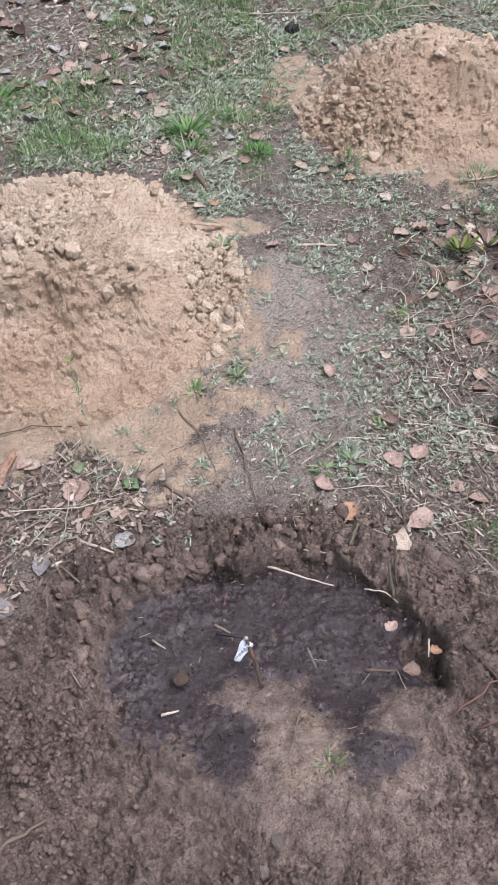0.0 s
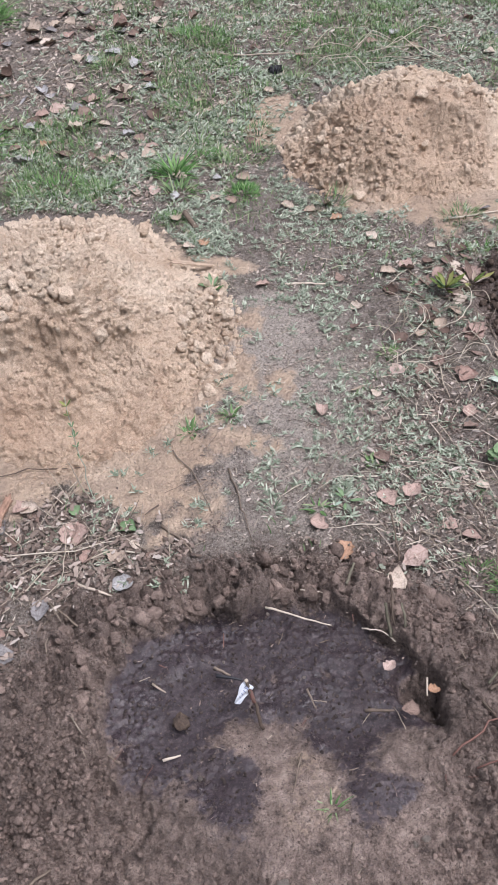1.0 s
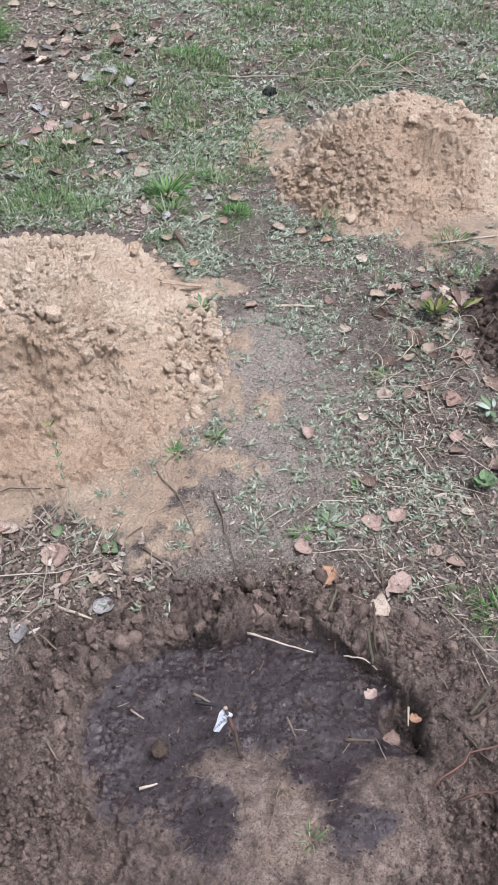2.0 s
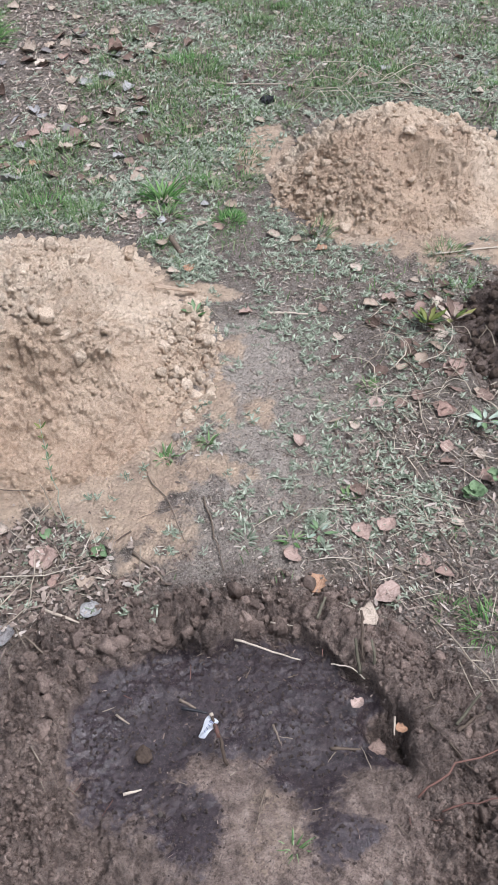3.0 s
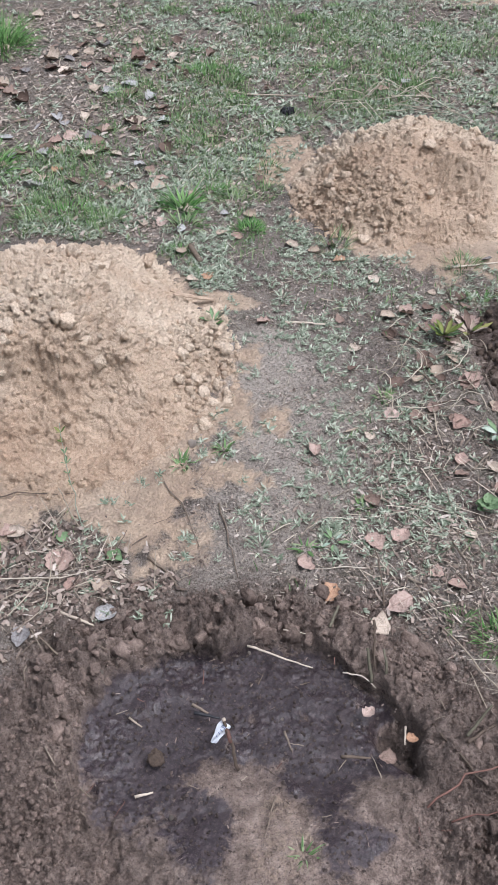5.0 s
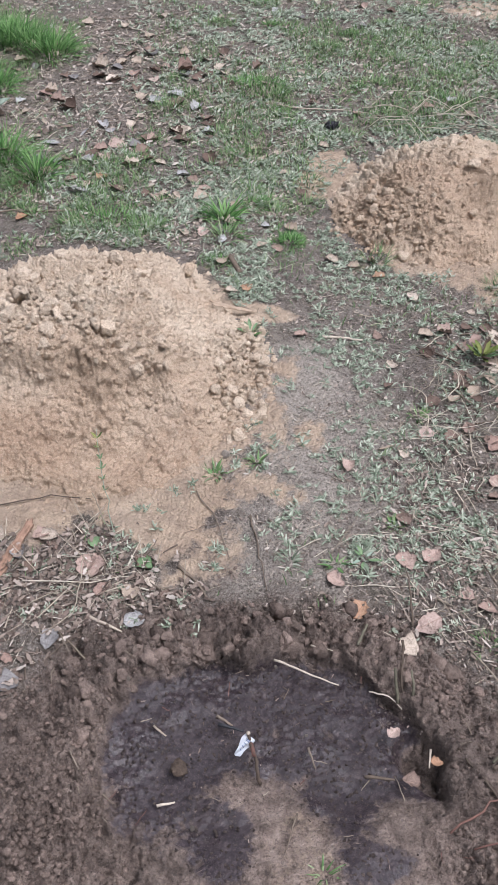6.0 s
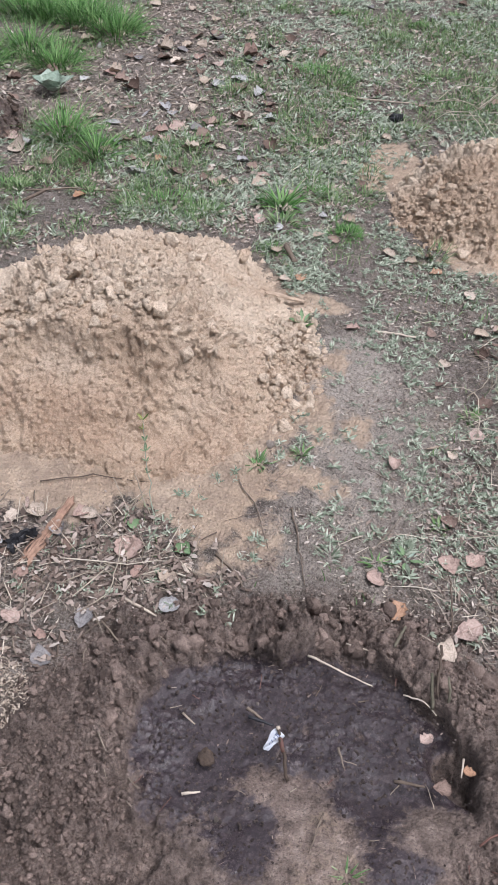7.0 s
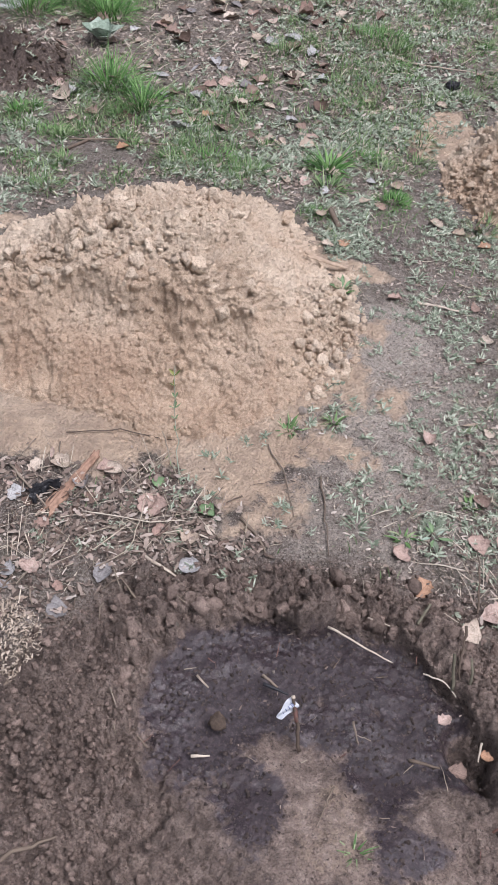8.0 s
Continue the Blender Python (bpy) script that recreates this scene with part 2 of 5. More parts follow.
def bumped(t, shader, height, strength, distance, under=None):
    n = node(t, "ShaderNodeBump", Strength=strength, Distance=distance)
    t.links.new(height, n.inputs["Height"])
    if under is not None:
        t.links.new(under, n.inputs["Normal"])
    if shader is not None:
        t.links.new(n.outputs["Normal"], shader.inputs["Normal"])
    return n.outputs["Normal"]


def crumb_cells(t, scale, space):
    """Heights of fine crumbs, rounded, with creases between."""
    n = node(t, "ShaderNodeTexVoronoi", Scale=scale, Detail=1.5, Roughness=0.6)
    n.distance = "EUCLIDEAN"
    warp = node(t, "ShaderNodeTexNoise", Scale=scale * 0.7, Detail=2.0)
    t.links.new(space, warp.inputs["Vector"])
    add = t.nodes.new("ShaderNodeVectorMath")
    add.operation = "MULTIPLY_ADD"
    add.inputs[1].default_value = (1.2 / scale,) * 3
    t.links.new(warp.outputs["Color"], add.inputs[0])
    t.links.new(space, add.inputs[2])
    t.links.new(add.outputs[0], n.inputs["Vector"])
    return maths(t, "SUBTRACT", 1.0, n.outputs["Distance"])


def sand_colour(t, space):
    big, mid, grain = tex(t, 5, 5, 0.6, space), tex(t, 32, 5, 0.65, space), tex(t, 420, 3, 0.7, space)
    c = colours(t, big, [(0.3, (0.57, 0.418, 0.292)), (0.5, (0.67, 0.515, 0.373)), (0.7, (0.75, 0.605, 0.458))])
    c = mixed(t, span(t, mid, 0.38, 0.70, 0.0, 0.55), c, (0.44, 0.32, 0.235))
    c = mixed(t, span(t, tex(t, 160, 4, 0.75, space), 0.47, 0.34, 0.0, 0.30), c, (0.30, 0.205, 0.145))
    return mixed(t, span(t, grain, 0.35, 0.75, 0.0, 0.25), c, (0.74, 0.605, 0.485)), mid, grain


def ground_material():
    m, t, b, link = blank("earth")
    space = t.nodes.new("ShaderNodeTexCoord").outputs["Object"]
    sand_c, mid, grain = sand_colour(t, space)
    big = tex(t, 2.3, 5, 0.6, space)
    crumb = tex(t, 90, 5, 0.7, space)
    earth = colours(t, mid, [(0.32, (0.070, 0.053, 0.044)), (0.5, (0.17, 0.135, 0.112)), (0.68, (0.32, 0.265, 0.225))])
    earth = mixed(t, span(t, big, 0.4, 0.65, 0.0, 0.5), earth, (0.13, 0.11, 0.097))
    earth = mixed(t, span(t, crumb, 0.50, 0.72, 0.0, 0.7), earth, (0.44, 0.395, 0.35))
    earth = mixed(t, span(t, tex(t, 7, 5, 0.7, space), 0.48, 0.64, 0.0, 0.28), earth, (0.13, 0.142, 0.088))
    dusty = mixed(t, span(t, crumb, 0.35, 0.65), (0.36, 0.31, 0.265), (0.62, 0.55, 0.475))
    earth = mixed(t, maths(t, "MULTIPLY", mask(t, "dust"), 0.85), earth, dusty)
    dug = colours(t, mid, [(0.32, (0.098, 0.071, 0.061)), (0.5, (0.295, 0.221, 0.186)), (0.66, (0.49, 0.384, 0.325))])
    dug = mixed(t, span(t, grain, 0.40, 0.75, 0.0, 0.35), dug, (0.36, 0.285, 0.235))
    speck = tex(t, 150, 4, 0.75, space)
    dug = mixed(t, span(t, speck, 0.46, 0.34, 0.0, 0.75), dug, (0.045, 0.034, 0.029))
    dug = mixed(t, span(t, speck, 0.54, 0.66, 0.0, 0.7), dug, (0.38, 0.30, 0.25))
    earth = mixed(t, span(t, speck, 0.46, 0.34, 0.0, 0.8), earth, (0.05, 0.04, 0.034))
    earth = mixed(t, span(t, speck, 0.55, 0.67, 0.0, 0.7), earth, (0.48, 0.43, 0.38))
    pin = tex(t, 330, 2, 0.6, space)
    dug = mixed(t, span(t, pin, 0.45, 0.32, 0.0, 0.4), dug, (0.045, 0.033, 0.028))
    dug = mixed(t, span(t, pin, 0.56, 0.70, 0.0, 0.35), dug, (0.44, 0.35, 0.29))
    earth = mixed(t, span(t, pin, 0.45, 0.32, 0.0, 0.7), earth, (0.05, 0.04, 0.034))
    earth = mixed(t, span(t, pin, 0.58, 0.70, 0.0, 0.7), earth, (0.55, 0.49, 0.43))
    dug = mixed(t, span(t, big, 0.44, 0.62, 0.0, 0.55), dug, (0.095, 0.073, 0.063))
    # Moist soil darkens; the pit's slot and wall get painted shade too.
    dug = mixed(t, maths(t, "MULTIPLY", mask(t, "moist_shade"), span(t, crumb, 0.35, 0.62, 0.85, 0.35)), dug, (0.062, 0.045, 0.038))
    wet = colours(t, crumb, [(0.32, (0.017, 0.013, 0.014)), (0.52, (0.038, 0.028, 0.033)), (0.72, (0.11, 0.086, 0.085))])
    wet = mixed(t, span(t, tex(t, 24, 5, 0.7, space), 0.50, 0.66, 0.0, 0.35), wet, (0.068, 0.049, 0.046))
    wet = mixed(t, span(t, pin, 0.58, 0.70, 0.0, 0.45), wet, (0.13, 0.105, 0.095))
    wet = mixed(t, span(t, speck, 0.45, 0.34, 0.0, 0.7), wet, (0.014, 0.011, 0.011))
    wet_mask = span(t, maths(t, "ADD", mask(t, "wet"), maths(t, "MULTIPLY_ADD", crumb, 2.0, -1.0)), 0.08, 0.82)
    sand_mask = span(t, maths(t, "ADD", mask(t, "sand"), maths(t, "MULTIPLY_ADD", crumb, 1.6, -0.8)), 0.25, 0.75)
    col = mixed(t, mask(t, "dug"), earth, dug)
    col = mixed(t, sand_mask, col, mixed(t, span(t, tex(t, 14, 5, 0.7, space), 0.40, 0.66, 0.10, 0.75), sand_c, (0.36, 0.27, 0.205)))
    col = mixed(t, wet_mask, col, wet)
    link(col, b.inputs["Base Color"])
    film = span(t, tex(t, 7, 4, 0.6, space), 0.42, 0.60, 0.20, 0.7)
    rough = t.nodes.new("ShaderNodeMix")
    link(wet_mask, rough.inputs[0])
    rough.inputs[2].default_value = 0.95
    link(film, rough.inputs[3])
    link(rough.outputs[0], b.inputs["Roughness"])
    b.inputs["Specular IOR Level"].default_value = 0.4
    ragged = bumped(t, None, tex(t, 75, 6, 0.78, space), 0.9, 0.011)
    link(maths(t, "MULTIPLY_ADD", wet_mask, -0.65, 0.9), ragged.node.inputs["Strength"])
    clump = bumped(t, None, crumb_cells(t, 105, space), 0.85, 0.007, ragged)
    link(maths(t, "MULTIPLY_ADD", wet_mask, -0.70, 0.85), clump.node.inputs["Strength"])
    first = bumped(t, None, crumb_cells(t, 230, space), 0.8, 0.0042, clump)
    link(maths(t, "MULTIPLY_ADD", wet_mask, -0.62, 0.8), first.node.inputs["Strength"])
    last = bumped(t, b, grain, 0.7, 0.003, first)
    link(maths(t, "MULTIPLY_ADD", wet_mask, -0.55, 0.7), last.node.inputs["Strength"])
    return m


def sand_material():
    m, t, b, link = blank("yellow_sand")
    space = t.nodes.new("ShaderNodeTexCoord").outputs["Object"]
    c, mid, grain = sand_colour(t, space)
    crumb = tex(t, 110, 5, 0.7, space)
    damp = mask(t, "damp")
    # Brown for damp sand and for the shade painted on the near heap's face.
    c = mixed(t, maths(t, "MULTIPLY", damp, 0.85), c, (0.47, 0.325, 0.225))
    speck = tex(t, 170, 4, 0.75, space)
    # Paler where sand is dry, and where light is painted on tops and flanks.
    c = mixed(t, maths(t, "MULTIPLY", mask(t, "dry"), span(t, tex(t, 22, 5, 0.7, space), 0.35, 0.60, 0.25, 0.85)), c, (0.88, 0.745, 0.59))
    c = mixed(t, span(t, speck, 0.46, 0.33, 0.0, 0.5), c, (0.30, 0.20, 0.135))
    c = mixed(t, span(t, speck, 0.55, 0.68, 0.0, 0.25), c, (0.80, 0.68, 0.56))
    c = mixed(t, span(t, crumb, 0.55, 0.75, 0.0, 0.35), c, (0.38, 0.26, 0.175))
    pin = tex(t, 330, 2, 0.6, space)
    c = mixed(t, span(t, pin, 0.45, 0.30, 0.0, 0.35), c, (0.27, 0.175, 0.12))
    c = mixed(t, span(t, pin, 0.56, 0.70, 0.0, 0.3), c, (0.84, 0.73, 0.61))
    link(c, b.inputs["Base Color"])
    b.inputs["Roughness"].default_value = 0.95
    b.inputs["Specular IOR Level"].default_value = 0.2
    ragged = bumped(t, None, tex(t, 80, 6, 0.75, space), 0.8, 0.008)
    crumbs = bumped(t, None, crumb_cells(t, 120, space), 0.8, 0.006, ragged)
    first = bumped(t, None, crumb_cells(t, 260, space), 0.7, 0.0035, crumbs)
    bumped(t, b, grain, 0.4, 0.002, first)
    return m


def clod_material(name, dark, light, spots):
    m, t, b, link = blank(name)
    space = t.nodes.new("ShaderNodeTexCoord").outputs["Object"]
    isl = t.nodes.new("ShaderNodeNewGeometry").outputs["Random Per Island"]
    rnd = t.nodes.new("ShaderNodeObjectInfo").outputs["Random"]
    n, g = tex(t, 60, 4, 0.65, space), tex(t, 420, 3, 0.7, space)
    c = colours(t, n, [(0.3, dark), (0.7, light)])
    c = mixed(t, span(t, g, 0.4, 0.75, 0, 0.55), c, spots)
    shift = maths(t, "FRACT", maths(t, "ADD", isl, rnd))
    hsv = node(t, "ShaderNodeHueSaturation")
    link(maths(t, "MULTIPLY_ADD", shift, 0.75, 0.60), hsv.inputs["Value"])
    link(c, hsv.inputs["Color"])
    link(hsv.outputs["Color"], b.inputs["Base Color"])
    b.inputs["Roughness"].default_value = 0.95
    b.inputs["Specular IOR Level"].default_value = 0.2
    bumped(t, b, tex(t, 110, 6, 0.78, space), 1.0, 0.010)
    return m


def plant_material(name, stops, rough=0.6, through_light=0.15, scale=60, value=0.35, veins=None):
    """Blades, leaves, bark: the colour wanders from piece to piece and along each piece."""
    m, t, b, link = blank(name)
    space = t.nodes.new("ShaderNodeTexCoord").outputs["Object"]
    isl = t.nodes.new("ShaderNodeNewGeometry").outputs["Random Per Island"]
    rnd = t.nodes.new("ShaderNodeObjectInfo").outputs["Random"]
    pick = maths(t, "FRACT", maths(t, "ADD", isl, rnd))
    n = tex(t, scale, 4, 0.65, space)
    c = colours(t, maths(t, "ADD", maths(t, "MULTIPLY", pick, 0.75), maths(t, "MULTIPLY", n, 0.25)), stops)
    if veins:
        sep = t.nodes.new("ShaderNodeSeparateXYZ")
        link(space, sep.inputs[0])
        off = maths(t, "ABSOLUTE", sep.outputs["Y"])
        ribs = maths(t, "SINE", maths(t, "MULTIPLY", maths(t, "MULTIPLY_ADD", off, -0.8, sep.outputs["X"]), 42.0))
        lines = maths(t, "MAXIMUM", span(t, ribs, 0.80, 0.98, 0.0, 0.6), span(t, off, 0.012, 0.028, 1.0, 0.0))
        c = mixed(t, maths(t, "MULTIPLY", lines, 0.55), c, veins)
        blotch = tex(t, 5, 5, 0.7, space)
        c = mixed(t, span(t, blotch, 0.52, 0.66, 0.0, 0.6), c, tuple(0.45 * k for k in veins))
    hsv = node(t, "ShaderNodeHueSaturation")
    link(maths(t, "MULTIPLY_ADD", n, 2 * value, 1 - value), hsv.inputs["Value"])
    link(c, hsv.inputs["Color"])
    link(hsv.outputs["Color"], b.inputs["Base Color"])
    b.inputs["Roughness"].default_value = rough
    b.inputs["Specular IOR Level"].default_value = 0.3
    if through_light:
        b.inputs["Subsurface Weight"].default_value = 0.0
        b.inputs["Transmission Weight"].default_value = 0.0
        tr = t.nodes.new("ShaderNodeBsdfTranslucent")
        link(hsv.outputs["Color"], tr.inputs["Color"])
        mx = t.nodes.new("ShaderNodeMixShader")
        mx.inputs[0].default_value = through_light
        link(b.outputs[0], mx.inputs[1])
        link(tr.outputs[0], mx.inputs[2])
        link(mx.outputs[0], t.nodes["Material Output"].inputs["Surface"])
    bumped(t, b, tex(t, scale * 5, 3, 0.6, space), 0.4, 0.0015)
    return m


EARTH, SAND = ground_material(), sand_material()
SOIL_CLOD = clod_material("soil_clod", (0.112, 0.082, 0.069), (0.285, 0.214, 0.179), (0.43, 0.338, 0.283))
DARK_CLOD = clod_material("dark_clod", (0.055, 0.040, 0.032), (0.13, 0.095, 0.074), (0.17, 0.13, 0.10))
PIT_CLOD = clod_material("wet_clod", (0.04, 0.030, 0.028), (0.12, 0.092, 0.082), (0.20, 0.16, 0.14))
STONE = clod_material("pebble_stone", (0.24, 0.20, 0.165), (0.42, 0.36, 0.31), (0.5, 0.45, 0.40))
GRASS = plant_material("green_grass", [(0.1, (0.04, 0.085, 0.026)), (0.5, (0.135, 0.235, 0.085)), (0.9, (0.33, 0.39, 0.22))])
BRIGHT = plant_material("bright_grass", [(0.1, (0.022, 0.065, 0.014)), (0.45, (0.085, 0.21, 0.048)), (0.9, (0.23, 0.37, 0.14))])
WEED = plant_material("grey_green_weed", [(0.1, (0.12, 0.155, 0.10)), (0.5, (0.28, 0.325, 0.24)), (0.9, (0.50, 0.53, 0.43))])
STRAW = plant_material("dry_straw", [(0.1, (0.22, 0.18, 0.135)), (0.5, (0.42, 0.36, 0.28)), (0.9, (0.64, 0.57, 0.47))])
OLD_WOOD = plant_material("weathered_tan_wood", [(0.2, (0.36, 0.27, 0.195)), (0.8, (0.50, 0.40, 0.31))], 0.85, 0)
PALE_WOOD = plant_material("pale_stripped_wood", [(0.2, (0.36, 0.295, 0.23)), (0.8, (0.55, 0.475, 0.39))], 0.7, 0)
TWIG = plant_material("grey_brown_twig", [(0.1, (0.075, 0.055, 0.042)), (0.5, (0.15, 0.115, 0.088)), (0.9, (0.26, 0.21, 0.165))], 0.8, 0)
MOSS_WOOD = plant_material("mossy_grey_wood", [(0.1, (0.085, 0.078, 0.055)), (0.5, (0.165, 0.150, 0.11)), (0.9, (0.27, 0.245, 0.19))], 0.9, 0, 120, 0.45)
RED_TWIG = plant_material("reddish_twig", [(0.2, (0.11, 0.055, 0.045)), (0.8, (0.18, 0.095, 0.075))], 0.6, 0)
DARK_LITTER = plant_material("rotting_leaf_bits", [(0.1, (0.065, 0.048, 0.040)), (0.5, (0.15, 0.112, 0.092)), (0.8, (0.27, 0.21, 0.175)), (0.97, (0.50, 0.42, 0.36))], 0.85)
LITTER = plant_material("leaf_crumbs", [(0.1, (0.11, 0.085, 0.07)), (0.4, (0.25, 0.195, 0.158)), (0.7, (0.40, 0.33, 0.28)), (0.95, (0.62, 0.56, 0.50))], 0.8)
PINK = plant_material("pinkish_brown_leaf", [(0.1, (0.32, 0.215, 0.175)), (0.5, (0.43, 0.315, 0.265)), (0.9, (0.54, 0.42, 0.365))], 0.7, 0.1, 12, 0.35, (0.30, 0.19, 0.15))
BEIGE = plant_material("beige_leaf", [(0.1, (0.38, 0.30, 0.23)), (0.5, (0.50, 0.41, 0.33)), (0.9, (0.62, 0.53, 0.44))], 0.7, 0.1, 12, 0.35, (0.33, 0.26, 0.20))
ORANGE = plant_material("orange_brown_leaf", [(0.1, (0.34, 0.185, 0.11)), (0.5, (0.43, 0.255, 0.16)), (0.9, (0.50, 0.33, 0.225))], 0.7, 0.1, 12, 0.35, (0.27, 0.13, 0.07))
GREY = plant_material("grey_leaf", [(0.1, (0.20, 0.185, 0.18)), (0.5, (0.33, 0.315, 0.31)), (0.9, (0.52, 0.52, 0.51))], 0.6, 0.1, 12, 0.35, (0.20, 0.18, 0.17))
BROWN = plant_material("dark_brown_leaf", [(0.1, (0.12, 0.08, 0.062)), (0.5, (0.21, 0.145, 0.115)), (0.9, (0.30, 0.215, 0.175))], 0.7, 0.1, 12, 0.35, (0.11, 0.075, 0.06))
GREEN_LEAF = plant_material("fresh_green_leaf", [(0.1, (0.14, 0.23, 0.11)), (0.9, (0.25, 0.36, 0.19))], 0.5, 0.15, 12, 0.3, (0.20, 0.30, 0.16))
YELLOW_LEAF = plant_material("yellow_green_leaf", [(0.1, (0.12, 0.18, 0.045)), (0.5, (0.21, 0.26, 0.07)), (0.9, (0.38, 0.36, 0.14))], 0.5, 0.15, 30)
MULLEIN = plant_material("felted_grey_leaf", [(0.1, (0.28, 0.36, 0.28)), (0.9, (0.46, 0.53, 0.44))], 0.9, 0.1, 12, 0.25, (0.36, 0.44, 0.36))
BARK = plant_material("orange_bark", [(0.3, (0.16, 0.095, 0.068)), (0.5, (0.30, 0.19, 0.135)), (0.7, (0.44, 0.31, 0.235))], 0.9, 0, 70, 0.5)
SAWDUST = plant_material("pale_wood_chips", [(0.1, (0.24, 0.185, 0.14)), (0.5, (0.37, 0.305, 0.24)), (0.9, (0.50, 0.425, 0.345))], 0.85, 0)
PLASTIC = plant_material("white_plastic_film", [(0.1, (0.60, 0.63, 0.68)), (0.9, (0.74, 0.76, 0.80))], 0.3, 0.25, 80, 0.12)
BLACK = plant_material("black_scrap", [(0.1, (0.015, 0.015, 0.017)), (0.9, (0.03, 0.03, 0.034))], 0.35, 0)


# ---- mesh helpers ----
def mesh_from(name, verts, faces, material, smooth=True, attributes=()):
    """A mesh from arrays; faces is one (n, 3 or 4) array of indices, or a list of such arrays."""
    me = bpy.data.meshes.new(name)
    groups = [f for f in (faces if isinstance(faces, list) else [faces]) if len(f)]
    loops = np.concatenate([f.ravel() for f in groups]).astype(np.int32)
    sizes = np.concatenate([np.full(len(f), f.shape[1]) for f in groups]).astype(np.int32)
    me.vertices.add(len(verts))
    me.vertices.foreach_set("co", np.ascontiguousarray(verts, dtype=np.float32).ravel())
    me.loops.add(len(loops))
    me.loops.foreach_set("vertex_index", loops)
    me.polygons.add(len(sizes))
    me.polygons.foreach_set("loop_start", np.concatenate(([0], np.cumsum(sizes)[:-1])).astype(np.int32))
    me.polygons.foreach_set("use_smooth", np.full(len(sizes), smooth))
    for key, values in attributes:
        me.attributes.new(key, "FLOAT", "POINT").data.foreach_set("value", np.ascontiguousarray(values, dtype=np.float32).ravel())
    me.update(calc_edges=True)
    me.validate()
    me.materials.append(material)
    return me


def grid_faces(rows, cols):
    i = np.arange(rows * cols).reshape(rows, cols)
    return np.stack([i[:-1, :-1], i[:-1, 1:], i[1:, 1:], i[1:, :-1]], -1).reshape(-1, 4)


def part(name, me, parent, label="", m=None):
    ob = new(name, me)
    ob.parent = parent
    if m is not None:
        ob.matrix_basis = m
    return tagged(ob, label)


def strips(base, heading, length, width, lean, curl, profile, side_up=0.0):
    """Many narrow leaves as bent strips. lean: angle from upright at the root; curl: how much further they bend; profile: width along them."""
    n, k = len(base), len(profile)
    out = np.stack([np.cos(heading), np.sin(heading), 0 * heading], -1)
    side = np.stack([-np.sin(heading), np.cos(heading), 0 * heading], -1)
    p, verts = base.copy(), np.zeros((n, k, 2, 3))
    up = np.array([0, 0, 1.0])
    for j, w in enumerate(profile):
        ang = lean + curl * j / (k - 1)
        half = side * (0.5 * w * width)[:, None] + up * side_up * (0.5 * w * width)[:, None]
        verts[:, j, 0], verts[:, j, 1] = p - half, p + half
        verts[:, j, 1, 2] += side_up * w * width * 0.3
        step = (length / (k - 1))[:, None]
        p = p + step * (np.sin(ang)[:, None] * out + np.cos(ang)[:, None] * up)
    one = np.array([[2 * j, 2 * j + 1, 2 * j + 3, 2 * j + 2] for j in range(k - 1)])
    faces = (one[None] + (np.arange(n) * 2 * k)[:, None, None]).reshape(-1, 4)
    return verts.reshape(-1, 3), faces


def merged(chunks):
    verts, faces, at = [], [], 0
    for v, f in chunks:
        verts.append(v)
        faces.append(f + at)
        at += len(v)
    return np.concatenate(verts), np.concatenate(faces)


def tube(points, radii, sides=6, wobble=0.0, seed=0):
    """A tapering rod through points, closed at both ends, as verts and quads (ends as fans of quads)."""
    rng = np.random.default_rng(seed)
    pts = np.asarray(points, float)
    k = len(pts)
    tang = np.gradient(pts, axis=0)
    tang /= np.linalg.norm(tang, axis=1)[:, None] + 1e-9
    ref = np.array([0.31, 0.17, 0.93]) if abs(tang[0][2]) < 0.8 else np.array([0.9, 0.3, 0.1])
    a = np.cross(tang, ref)
    a /= np.linalg.norm(a, axis=1)[:, None]
    b = np.cross(tang, a)
    th = np.linspace(0, 2 * np.pi, sides, endpoint=False)
    r = np.asarray(radii, float)[:, None] * (1 + wobble * rng.uniform(-1, 1, (k, sides)))
    ring = pts[:, None] + r[..., None] * (np.cos(th)[None, :, None] * a[:, None] + np.sin(th)[None, :, None] * b[:, None])
    verts = np.concatenate([ring.reshape(-1, 3), pts[:1], pts[-1:]])
    i = np.arange(k * sides).reshape(k, sides)
    nxt = np.roll(i, -1, axis=1)
    faces = np.stack([i[:-1], nxt[:-1], nxt[1:], i[1:]], -1).reshape(-1, 4)
    caps = [[nxt[0, j], i[0, j], k * sides] for j in range(sides)] + [[i[-1, j], nxt[-1, j], k * sides + 1] for j in range(sides)]
    return verts, [faces, np.array(caps)]


def bent(points, steps, jitter, seed):
    """A polyline made finer, with small kinks."""
    rng = np.random.default_rng(seed)
    pts = np.asarray(points, float)
    t = np.linspace(0, len(pts) - 1, steps)
    out = np.stack([np.interp(t, np.arange(len(pts)), pts[:, k]) for k in range(3)], -1)
    out[1:-1] += rng.normal(0, jitter, (steps - 2, 3))
    return out


